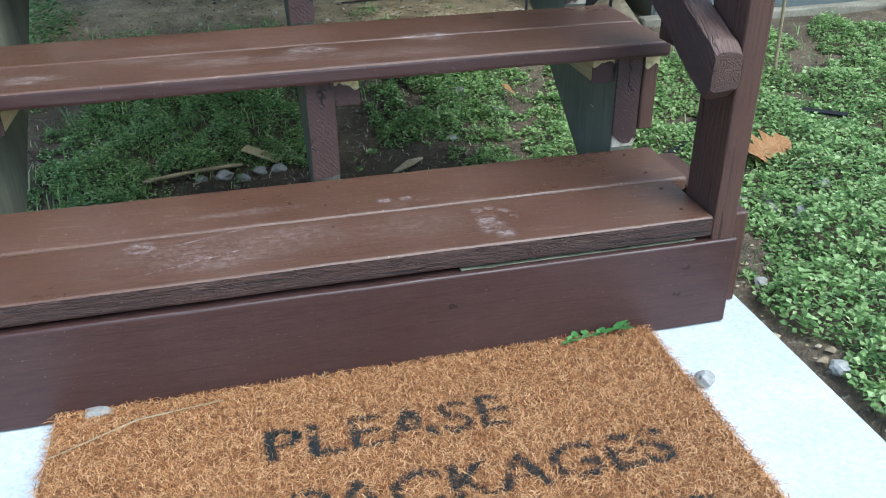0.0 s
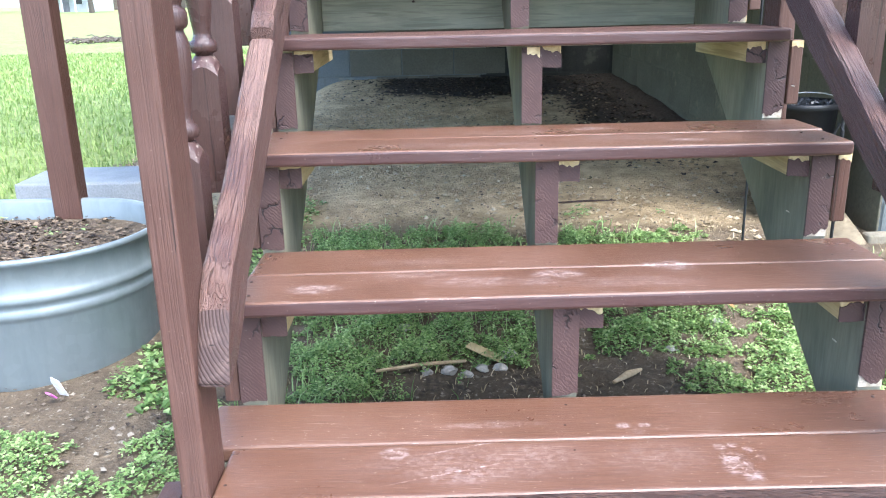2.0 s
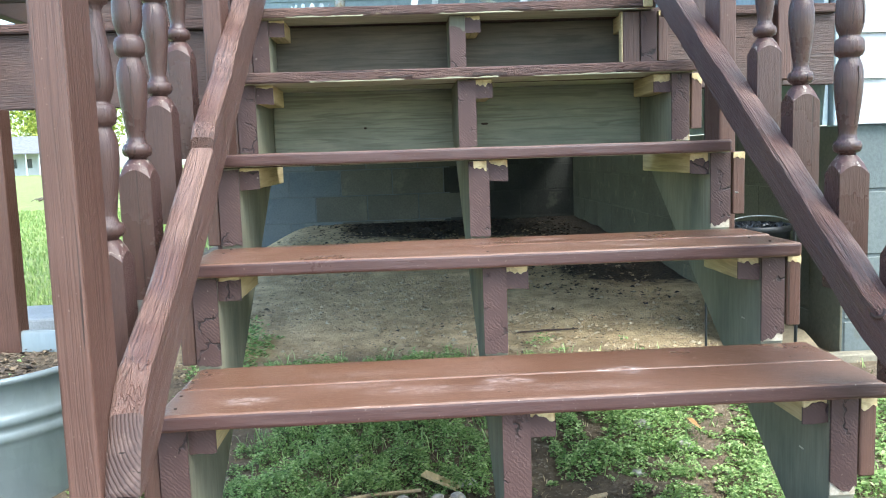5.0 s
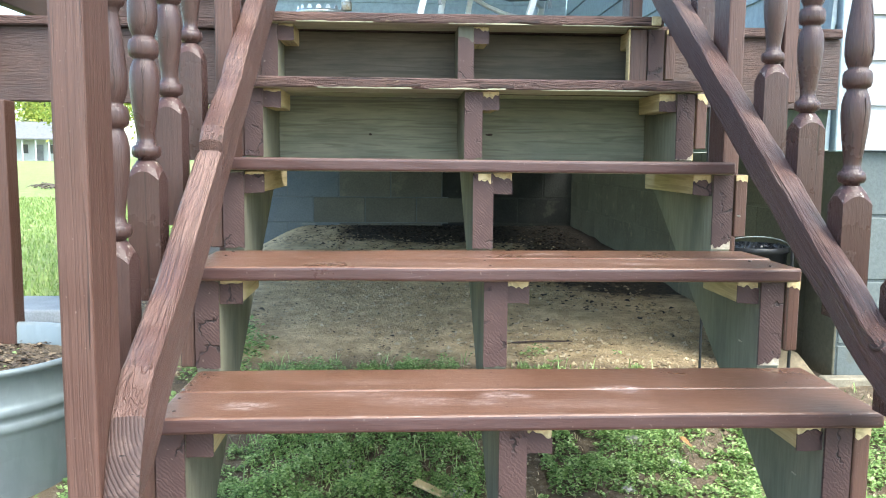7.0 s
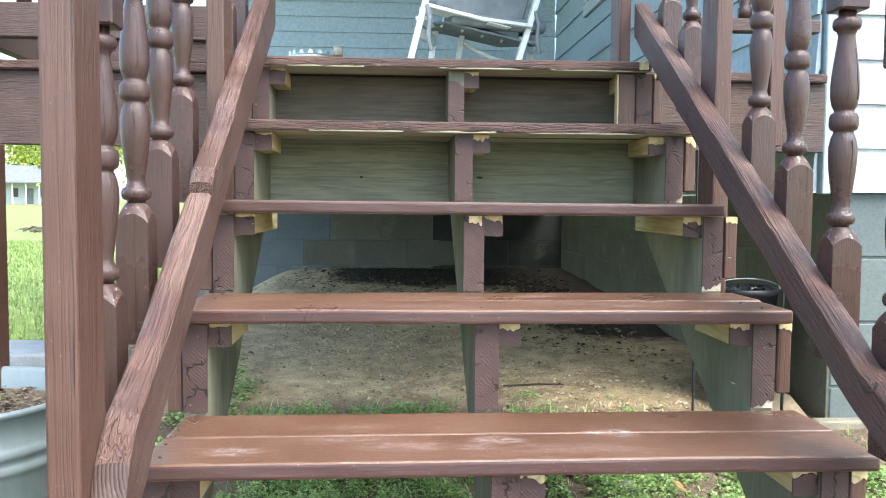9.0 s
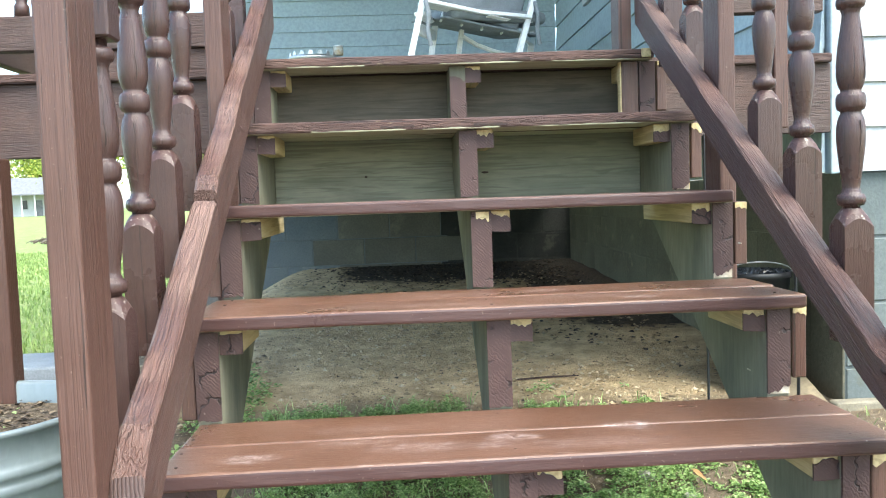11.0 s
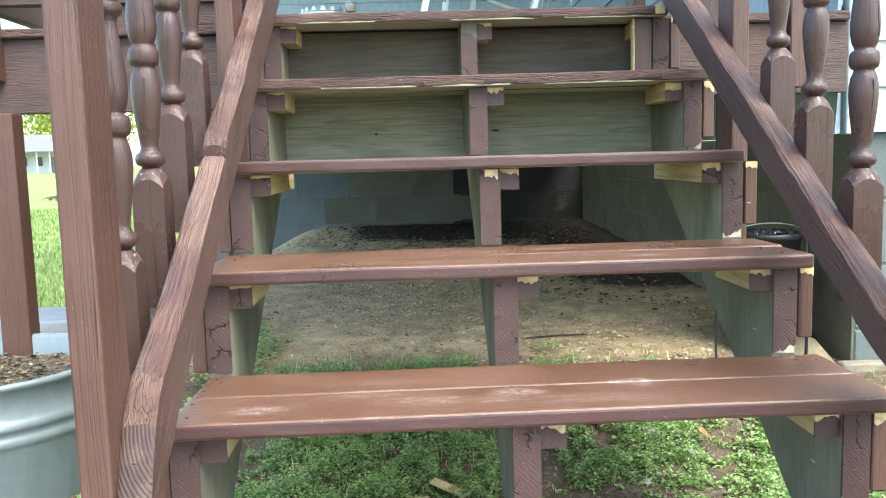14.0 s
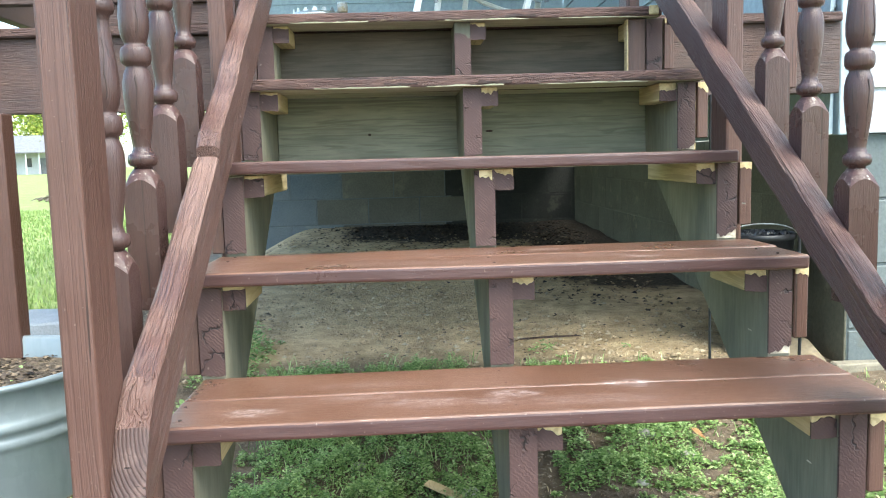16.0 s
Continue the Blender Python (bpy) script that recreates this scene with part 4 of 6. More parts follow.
trim = box(WING_X + 0.018, WING_X + 0.046, WING_Y - 0.012, WING_Y + 0.03, 0.795, 3.4, 0.003, 1)
tagged(link("trim", trim, M_SIDING), "pale blue-grey corner board of the house wing", "trim", kind="structure")

# unseen roof added above the deck to shade the porch siding
roof = thing("porch_roof", (0, 3.3, 3.3), "plain unseen board roof added to shade the porch", "roof", kind="structure")
part("ceiling_board", box(-1.75, WING_X - 0.01, 2.6, WALL_Y + 0.1, 3.40, 3.45, 0.004, 1), M_WHITE, roof)
part("fascia", box(-1.75, WING_X - 0.01, 2.57, 2.598, 3.33, 3.5, 0.004, 1), M_WHITE, roof)

# ---- things ----
TX, TY, TR, TH, TL = -1.285, 1.06, 0.305, 0.30, 0.55
tub = thing("planter_tub", (TX, TY, 0.0), "oval galvanized steel stock tank used as a planter", "planter")


def oval(profile, n=36):
    bm = bmesh.new()
    rings = []
    for r, z in profile:
        ring = []
        for i in range(2 * n):
            a = math.pi * (i % n + 0.5) / n - math.pi / 2 + (math.pi if i >= n else 0)
            ring.append(bm.verts.new((TX - (TL if i >= n else 0) + r * math.cos(a), TY + r * math.sin(a), z)))
        rings.append(ring)
    m = 2 * n
    for a, b in zip(rings, rings[1:]):
        for i in range(m):
            bm.faces.new((a[i], a[(i + 1) % m], b[(i + 1) % m], b[i])).smooth = True
    return bm


prof = [(TR - 0.012, -0.015), (TR - 0.008, 0.0), (TR - 0.006, 0.15), (TR - 0.001, 0.16), (TR + 0.005, 0.17), (TR - 0.001, 0.18), (TR - 0.004, 0.188), (TR + 0.002, 0.196), (TR + 0.007, 0.206), (TR, 0.216), (TR - 0.005, 0.225), (TR - 0.002, TH - 0.018), (TR + 0.006, TH - 0.012), (TR + 0.01, TH - 0.004), (TR + 0.006, TH + 0.003), (TR - 0.004, TH + 0.002), (TR - 0.01, TH - 0.006), (TR - 0.014, 0.2), (TR - 0.014, 0.05)]
part("shell", oval(prof), M_ZINC, tub, smooth=True)
soil = oval([(TR - 0.013, TH - 0.055), (0.001, TH - 0.05)])
part("soil", soil, M_GROUND, tub, "dark potting soil with dry bits")

# coir doormat with fibres and lettering
mat_t = thing("doormat", (-0.043, -0.33, 0.0), "thick brown coir doormat with black lettering", "doormat")
MX0, MX1, MY0, MY1, MZ = -0.462, 0.394, -0.62, -0.009, 0.014
M_COIR = mottled("brown_coir", (0.15, 0.065, 0.027), (0.25, 0.11, 0.045), 25.0, 0.95, 220.0, 0.6)
M_FIBRE = island("coir_fibres", [(0.11, 0.04, 0.015), (0.31, 0.13, 0.047), (0.47, 0.215, 0.08), (0.74, 0.46, 0.23)], 0.8)
M_INK = island("black_ink_fibres", [(0.012, 0.014, 0.013), (0.03, 0.033, 0.03), (0.05, 0.05, 0.045)], 0.8)
part("backing", board(MX0, MX1, MY0, MY1, 0.001, MZ, 0.004, seed=70), M_COIR, mat_t)


def letters(text, x0, x1, y0, y1, z):
    cu = bpy.data.curves.new("letters", "FONT")
    cu.body = text
    cu.offset = 0.012
    ob = new("letters", cu)
    bpy.context.view_layer.update()
    me = bpy.data.meshes.new_from_object(ob.evaluated_get(bpy.context.evaluated_depsgraph_get()))
    bpy.data.objects.remove(ob)
    bpy.data.curves.remove(cu)
    bm = bmesh.new()
    bm.from_mesh(me)
    bpy.data.meshes.remove(me)
    bmesh.ops.triangulate(bm, faces=bm.faces)
    xs, ys = [v.co.x for v in bm.verts], [v.co.y for v in bm.verts]
    for v in bm.verts:
        v.co = Vector((x0 + (v.co.x - min(xs)) / (max(xs) - min(xs)) * (x1 - x0), y0 + (v.co.y - min(ys)) / (max(ys) - min(ys)) * (y1 - y0), z))
    return bm


ink = np.zeros((420, 600), bool)


def soak(bm):
    gx2, gy2 = np.meshgrid(MX0 + (np.arange(600) + 0.5) * 0.0015, MY0 + (np.arange(420) + 0.5) * 0.0015)
    for f in bm.faces:
        (ax, ay), (bx2, by2), (cx2, cy2) = (v.co[:2] for v in f.verts)
        d1 = (gx2 - bx2) * (ay - by2) - (ax - bx2) * (gy2 - by2)
        d2 = (gx2 - cx2) * (by2 - cy2) - (bx2 - cx2) * (gy2 - cy2)
        d3 = (gx2 - ax) * (cy2 - ay) - (cx2 - ax) * (gy2 - ay)
        ink[((d1 >= 0) & (d2 >= 0) & (d3 >= 0)) | ((d1 <= 0) & (d2 <= 0) & (d3 <= 0))] = True


for text, *rect in (("PLEASE", -0.192, 0.129, -0.169, -0.108), ("PACKAGES", -0.165, 0.305, -0.284, -0.224)):
    lb = letters(text, *rect, MZ + 0.0006)
    soak(lb)
    part("lettering", lb, M_INK, mat_t, "black stencilled lettering")
for x0, x1, y0, y1 in ((-0.225, -0.19, -0.284, -0.227), (0.25, 0.31, -0.4, -0.342), (-0.29, 0.21, -0.4, -0.35)):
    lb = box(x0, x1, y0, y1, MZ + 0.0002, MZ + 0.0008, 0)
    bmesh.ops.triangulate(lb, faces=lb.faces)
    soak(lb)
    part("lettering", lb, M_INK, mat_t, "black stencilled lettering")



def fibres(n, seed):
    r = np.random.RandomState(seed)
    x, y = r.uniform(MX0, MX1, n), r.uniform(-0.5, MY1 + 0.003, n)
    ang, ln = r.uniform(0, 6.283, n), r.uniform(0.006, 0.017, n)
    bend, lift, w = r.uniform(-1.2, 1.2, n), r.uniform(0.0005, 0.005, n), r.uniform(0.00018, 0.00042, n)
    verts, faces, mats = [], [], []
    for k in range(n):
        px, py, pz, a = x[k], y[k], MZ + 0.0015 * (k % 4), ang[k]
        mx, my = px + math.cos(a) * ln[k] * 0.5, py + math.sin(a) * ln[k] * 0.5
        black = ink[min(419, max(0, int((my - MY0) / 0.0015))), min(599, max(0, int((mx - MX0) / 0.0015)))] and (k % 12) and noise.noise(Vector((mx * 60, my * 60, 1.0))) + 0.5 * noise.noise(Vector((mx * 160, my * 160, 4.0))) < 0.3
        base = len(verts)
        m = 3
        for i in range(m + 1):
            t = i / m
            cx, cy = -math.sin(a) * w[k], math.cos(a) * w[k]
            z = pz + lift[k] * math.sin(math.pi * min(1, t * 1.2))
            verts += [(px + cx, py + cy, z), (px - cx, py - cy, z)]
            px, py, a = px + math.cos(a) * ln[k] / m, py + math.sin(a) * ln[k] / m, a + bend[k] / m
        for i in range(m):
            faces.append((base + 2 * i, base + 2 * i + 1, base + 2 * i + 3, base + 2 * i + 2))
            mats.append(1 if black else 0)
    return verts, faces, mats


fv, ff, fm = fibres(105000, 8)
pile = raw_mesh("coir_fibre", [(a + 0.043, b + 0.33, c) for a, b, c in fv], ff, [M_FIBRE, M_INK])
pile.data.polygons.foreach_set("material_index", fm)
pile.parent = mat_t
tagged(pile, kind="stuff")

# ---- rocking chair on the deck ----
def bar(p, q, w, d, material, name, parent, roll=0.0):
    p, q = Vector(p), Vector(q)
    bm = box(-w / 2, w / 2, -d / 2, d / 2, 0, (q - p).length, 0.003, 1)
    m = Matrix.Translation(p) @ (q - p).to_track_quat("Z", "Y").to_matrix().to_4x4() @ pose(0, 0, 0, 0, 0, roll)
    bmesh.ops.transform(bm, matrix=m, verts=bm.verts)
    return part(name, bm, material, parent)


CH = (0.25, 3.75, DECK_Z)
chair = thing("rocking_chair", CH, "white painted wooden rocking chair with a grey cushion", "chair")
back = [((-0.21, 3.5, 1.19), (0.02, 3.52, 2.1)), ((0.378, 3.75, 1.19), (0.652, 3.77, 2.1))]
front = [((-0.06, 4.02, 1.19), (0.035, 4.02, 1.78)), ((0.56, 4.25, 1.19), (0.66, 4.25, 1.78))]
for p, q in back:
    bar(p, q, 0.06, 0.032, M_CHAIR, "back_post", chair)
for p, q in front:
    bar(p, q, 0.045, 0.035, M_CHAIR, "front_leg", chair)


def along(pq, z):
    p, q = Vector(pq[0]), Vector(pq[1])
    return p.lerp(q, (z - p.z) / (q.z - p.z))


for zl, zr, d in ((1.8, 1.755, 0.11), (2.06, 2.04, 0.07)):
    p, q = along(back[0], zl), along(back[1], zr)
    mid = (p + q) / 2 + Vector((0, 0.02, -0.012))
    bar(p, mid, 0.02, d, M_CHAIR, "back_rail", chair, 90)
    bar(mid, q, 0.02, d, M_CHAIR, "back_rail", chair, 90)
for f in (0.2, 0.4, 0.6, 0.8):
    p, q = along(back[0], 1.75).lerp(along(back[1], 1.67), f), along(back[0], 2.04).lerp(along(back[1], 2.02), f)
    bar(p + Vector((0, 0.13, 0)), q + Vector((0, 0.13, 0)), 0.04, 0.012, M_CHAIR, "back_slat", chair)
for bp, fp in zip(back, front):
    bar(along(bp, 1.665), along(fp, 1.72), 0.03, 0.06, M_CHAIR, "seat_rail", chair)
    bar(along(bp, 1.74), along(fp, 1.79), 0.06, 0.022, M_CHAIR, "armrest", chair)
    p, q = Vector(bp[0]), Vector(fp[0])
    pts = []
    for k in range(9):
        w = p.lerp(q, -0.35 + 1.7 * k / 8)
        pts.append((w.x, w.y, DECK_Z + 0.024 + 0.16 * (k / 8 - 0.5) ** 2))
    part("rocker", tube(pts, 0.022, 8), M_CHAIR, chair)
# stretcher and brace under the seat
bar((0.11, 4.0, 1.25), (0.19, 4.0, 1.745), 0.055, 0.03, M_CHAIR, "brace", chair)
for p, q in (((0.175, 4.0, 1.72), (0.28, 4.0, 1.655)), ((0.28, 4.0, 1.655), (0.39, 4.0, 1.612)), ((0.39, 4.0, 1.612), (0.52, 4.0, 1.585))):
    bar(p, q, 0.02, 0.045, M_CHAIR, "curved_brace", chair, 90)
cb = box(-0.3, 0.3, -0.26, 0.26, 0.0, 0.07, 0.03, 3)
bmesh.ops.transform(cb, matrix=Matrix.Translation((0.29, 3.92, 1.755)) @ Matrix.Rotation(radians(21), 4, "Z") @ Matrix.Rotation(radians(7), 4, "X"), verts=cb.verts)
# added grey panel stands in for the shadowed underside of the seat
sp = box(-0.29, 0.31, -0.26, 0.26, 0.0, 0.012, 0.003, 1)
bmesh.ops.transform(sp, matrix=Matrix.Translation((0.25, 3.93, 1.735)) @ Matrix.Rotation(radians(21), 4, "Z") @ Matrix.Rotation(radians(7), 4, "Y") @ Matrix.Rotation(radians(9), 4, "X"), verts=sp.verts)
part("seat_sling", sp, M_CUSHION, chair, "grey panel for the shaded underside of the seat")
part("seat_cushion", cb, M_CUSHION, chair, "grey seat cushion", smooth=True)
cb = box(-0.27, 0.27, -0.035, 0.035, 0.0, 0.38, 0.03, 3)
bmesh.ops.transform(cb, matrix=Matrix.Translation((0.24, 3.7, 1.75)) @ Matrix.Rotation(radians(21), 4, "Z") @ Matrix.Rotation(radians(17), 4, "Y"), verts=cb.verts)
part("back_cushion", cb, M_CUSHION, chair, "grey back cushion", smooth=True)
for x, y, z in ((-0.04, 3.47, 1.8), (0.585, 3.74, 1.84)):
    part("cushion_tie", tube([(x, y, z), (x + 0.015, y - 0.03, z - 0.08), (x + 0.005, y - 0.03, z - 0.16), (x + 0.02, y - 0.02, z - 0.24)], 0.012, 6), M_CUSHION, chair)
M_TAG = mottled("white_tag", (0.75, 0.75, 0.75), (0.82, 0.82, 0.82), 30.0, 0.6, 100.0, 0.05)
M_RED = mottled("red_print", (0.5, 0.05, 0.03), (0.6, 0.08, 0.05), 30.0, 0.6, 100.0, 0.05)
tg = bar((0.30, 3.58, 1.735), (0.42, 3.63, 1.72), 0.003, 0.05, M_TAG, "tag", chair, 90)
bar((0.345, 3.585, 1.731), (0.375, 3.6, 1.727), 0.003, 0.02, M_RED, "tag_print", chair, 90)

# round metal fixture and can on the deck behind the top step
M_STEEL = mottled("brushed_steel", (0.45, 0.46, 0.47), (0.6, 0.6, 0.6), 30.0, 0.35, 120.0, 0.1)
M_STEEL.node_tree.nodes["Principled BSDF"].inputs["Metallic"].default_value = 0.8
fx, fy = -0.72, 4.3
stand = thing("side_table", (fx, fy, DECK_Z), "small round steel side table standing on the porch", "table")
part("tabletop", lathe([(0.0, 0.0), (0.15, 0.0), (0.17, 0.012), (0.15, 0.03), (0.0, 0.035)], fx, fy, 24, None, False), M_STEEL, stand, smooth=True)
stand.children[-1].data.transform(Matrix.Translation((0, 0, DECK_Z + 0.485)))
part("leg", lathe([(0.13, DECK_Z), (0.12, DECK_Z + 0.01), (0.02, DECK_Z + 0.03), (0.018, DECK_Z + 0.485)], fx, fy, 16), M_STEEL, stand, smooth=True)
for i in range(16):
    a = i * math.pi / 8
    bm = prism([(-0.017, 0.0), (0.017, 0.0), (0.012, 0.02), (-0.004, 0.026)], 0.14, 0.145, 0)
    bmesh.ops.transform(bm, matrix=Matrix.Translation((fx, fy, DECK_Z + 0.515)) @ Matrix.Rotation(a, 4, "Z"), verts=bm.verts)
    part("fin", bm, M_STEEL, stand)
M_CAN = mottled("tan_paper_label", (0.3, 0.22, 0.12), (0.4, 0.42, 0.42), 25.0, 0.5, 100.0, 0.05)
can = thing("tin_can", (fx + 0.19, fy - 0.06, DECK_Z), "small tin can with a tan paper label on the porch table", "can")
can.location = (fx + 0.16, fy - 0.03, DECK_Z + 0.52)
part("body", lathe([(0.03, DECK_Z + 0.52), (0.032, DECK_Z + 0.524), (0.032, DECK_Z + 0.565), (0.03, DECK_Z + 0.57)], fx + 0.16, fy - 0.03, 18), M_CAN, can, smooth=True)
part("lid", lathe([(0.03, DECK_Z + 0.5705), (0.031, DECK_Z + 0.578), (0.026, DECK_Z + 0.579)], fx + 0.16, fy - 0.03, 18), M_STEEL, can)

# ---- deck railing and window ----
dr = thing("deck_railing", (0.8, DECK_Y - 0.02, DECK_Z), "brown painted porch railing beside the stair head", "railing", "porch railings")
part("bottom_rail", box(0.66, WING_X - 0.03, DECK_Y - 0.012, DECK_Y + 0.026, 1.262, 1.30, 0.003, 1), M_RIM, dr)
part("post", box(0.86, 0.9, DECK_Y - 0.042, DECK_Y - 0.002, 0.93, 1.9, 0.003, 1), M_POST, dr)
for x in (0.73, 0.80, 0.955):
    part("spindle", lathe([(0.02, 1.30), (0.02, 1.33), (0.014, 1.34), (0.022, 1.36), (0.015, 1.38), (0.024, 1.47), (0.014, 1.53), (0.022, 1.55), (0.015, 1.57), (0.02, 1.7), (0.018, 1.85)], x, DECK_Y + 0.008, 14), M_SPINDLE, dr, smooth=True)
dl = thing("deck_railing", (-1.1, DECK_Y - 0.02, DECK_Z), "brown painted porch railing along the open side", "railing", "porch railings")
part("bottom_rail", box(-1.42, -0.74, DECK_Y - 0.012, DECK_Y + 0.026, 1.205, 1.30, 0.003, 1), M_RIM, dl)
# board added to close the bright gap under the bottom rail
part("kick_board", box(-1.16, -0.74, DECK_Y + 0.0, DECK_Y + 0.02, DECK_Z + 0.001, 1.204, 0.003, 1), M_RIM, dl)
part("corner_post", box(-1.42, -1.33, DECK_Y - 0.04, DECK_Y - 0.004, 1.0, 1.9, 0.003, 1), M_POST, dl)
part("side_rail", box(-1.42, -1.382, DECK_Y + 0.03, 5.4, 1.205, 1.30, 0.003, 1), M_RIM, dl)
for x in (-1.24, -1.11, -0.98, -0.85):
    part("spindle", lathe([(0.02, 1.30), (0.02, 1.33), (0.014, 1.34), (0.022, 1.36), (0.015, 1.38), (0.024, 1.47), (0.014, 1.53), (0.022, 1.55), (0.015, 1.57), (0.02, 1.7), (0.018, 1.85)], x, DECK_Y + 0.008, 14), M_SPINDLE, dl, smooth=True)
win = thing("window_1", (WING_X, 4.3, 2.0), "white framed window in the side of the house wing", "window", kind="structure")
part("window_frame", box(WING_X - 0.02, WING_X + 0.01, 3.7, 4.5, 1.98, 2.06, 0.004, 1), M_WHITE, win)
part("window_frame", box(WING_X - 0.02, WING_X + 0.01, 4.43, 4.5, 2.061, 3.2, 0.004, 1), M_WHITE, win)
part("window_frame", box(WING_X - 0.02, WING_X + 0.01, 3.7, 3.77, 2.061, 3.2, 0.004, 1), M_WHITE, win)
glass_m, _gnt, _gb = shader("dark_window_glass", 0.05, 0.5)
_gb.inputs["Base Color"].default_value = (0.03, 0.04, 0.05, 1)
part("pane", box(WING_X - 0.006, WING_X + 0.004, 3.771, 4.429, 2.061, 3.2, 0), glass_m, win)

M_FOOT = mottled("rough_tan_concrete", (0.17, 0.15, 0.11), (0.3, 0.265, 0.2), 9.0, 0.95, 120.0, 0.6)
# footing of the house wing
foot = board(WING_X + 0.02, 4.2, WING_Y - 0.03, WING_Y + 0.02, -0.05, 0.10, 0.01, 60, 0.006, 80)
tagged(link("footing", foot, M_FOOT), "rough pale concrete footing along the house", "footing", kind="structure")

foot = bmesh.new()
rings = []
for i in range(12):
    y = 1.44 + i * 0.055
    g0 = float(ground_z(0.95, y))
    w = 0.012 * noise.noise(Vector((y * 7, 1.0, 2.0)))
    rings.append([foot.verts.new(c) for c in ((1.058, y, 0.0), (1.058, y, 0.09 + (0.06 + w) * min(1, i / 3)), (1.02, y, 0.085 + (0.055 + w) * min(1, i / 3)), (0.96 + 2 * w, y, g0 + (0.02 + w) * min(1, i / 3)), (0.9 + 2 * w, y, g0 - 0.03))])
for a, b in zip(rings, rings[1:]):
    for i in range(5):
        foot.faces.new((a[i], a[(i + 1) % 5], b[(i + 1) % 5], b[i]))
foot.faces.new(rings[0])
foot.faces.new(list(reversed(rings[-1])))
bmesh.ops.recalc_face_normals(foot, faces=foot.faces)
M_BANK = mottled("pale_packed_dirt", (0.13, 0.105, 0.07), (0.23, 0.185, 0.12), 8.0, 0.95, 70.0, 0.7)
tagged(link("footing", foot, M_BANK, smooth=True), "packed pale dirt over the wing footing", "footing", kind="structure")

# concrete block behind the deck post
blk = box(-1.72, -1.24, 1.83, 2.12, -0.03, 0.25, 0.008, 2)
M_PIER = mottled("grey_concrete", (0.26, 0.27, 0.27), (0.34, 0.35, 0.35), 8.0, 0.9, 160.0, 0.25)
tagged(link("concrete_block", blk, M_PIER), "pale concrete block standing on the lawn", "block")

# ---- bucket and cables under the deck ----
bx, by = 0.938, 1.72
bz = ground_z(bx, by)
bucket = thing("bucket", (bx, by, bz), "black plastic bucket lined with a crumpled bag", "bucket")
part("body", lathe([(0.088, bz - 0.01), (0.09, bz), (0.112, 0.465), (0.119, 0.468), (0.119, 0.486), (0.114, 0.488), (0.11, 0.48), (0.1, 0.3), (0.0, 0.295)], bx, by, 32, None, False), M_BLACK, bucket, smooth=True)
bag = bmesh.new()
bmesh.ops.create_grid(bag, x_segments=24, y_segments=24, size=0.105)
for v in bag.verts:
    r = v.co.length
    if r > 0.106:
        v.co *= 0.106 / r
    v.co.z = 0.02 * noise.noise(v.co * 42) + 0.012 * noise.noise(v.co * 95) + 0.482
    v.co.x += bx
    v.co.y += by
M_BAG, _t, _b = shader("shiny_black_bag", 0.3, 0.45)
_b.inputs["Base Color"].default_value = (0.02, 0.022, 0.026, 1)
part("bag", bag, M_BAG, bucket, "crumpled shiny bag")
part("handle", tube([(bx + 0.118 * math.cos(a), by - 0.03, 0.483 + 0.035 * math.sin(a)) for a in [math.pi * i / 12 for i in range(13)]], 0.0022, 6), M_STEEL, bucket)
cable = tube([(0.93, 1.405, 0.05), (0.93, 1.40, 0.2), (0.928, 1.4, 0.35), (0.925, 1.4, 0.44), (0.91, 1.395, 0.46), (0.9, 1.4, 0.43), (0.91, 1.4, 0.39), (0.925, 1.405, 0.41), (0.928, 1.41, 0.9)], 0.005, 7)
tagged(link("cable", cable, M_BLACK), "black cable hanging down under the deck edge", "cable")
cable = tube([(0.668, 1.42, 0.06), (0.667, 1.42, 0.3), (0.666, 1.425, 0.92)], 0.004, 7)
tagged(link("cable", cable, M_BLACK), "thin black cable hanging from the deck rim", "cable")
hose = tube([(0.72, 0.6, 0.012), (0.8, 0.66, 0.014), (0.95, 0.84, 0.018), (1.06, 0.91, 0.02), (1.14, 0.888, 0.02), (1.18, 0.817, 0.016), (1.3, 0.74, 0.012)], 0.007, 8)
tagged(link("hose", hose, M_BLACK), "black garden hose lying in the weeds", "hose")
pole = tube([(1.3, 1.06, -0.02), (1.285, 1.05, 0.1), (1.27, 1.035, 0.2), (1.24, 1.01, 0.5)], [0.005, 0.005, 0.0045, 0.004], 8)
tagged(link("garden_stake", pole, M_STICK), "thin pale cane stuck upright in the soil", "stake")
wheel = thing("wheel", (2.0, 1.40, 0.07), "small black wheel with a pale hub by the wall", "wheel")
tyre = lathe([(0.052, -0.02), (0.07, -0.014), (0.075, 0.0), (0.07, 0.014), (0.052, 0.02)], 0, 0, 28, None, False)
hub = lathe([(0.0, -0.012), (0.05, -0.016), (0.051, 0.016), (0.0, 0.012)], 0, 0, 24, None, False)
for nm, bm, mt in (("tyre", tyre, M_BLACK), ("hub", hub, M_TAG)):
    bmesh.ops.transform(bm, matrix=Matrix.Translation((2.0, 1.40, 0.07)) @ Matrix.Rotation(radians(70), 4, "Y"), verts=bm.verts)
    part(nm, bm, mt, wheel, smooth=True)

# ---- ground litter ----
def gz(x, y):
    return ground_z(float(x), float(y))


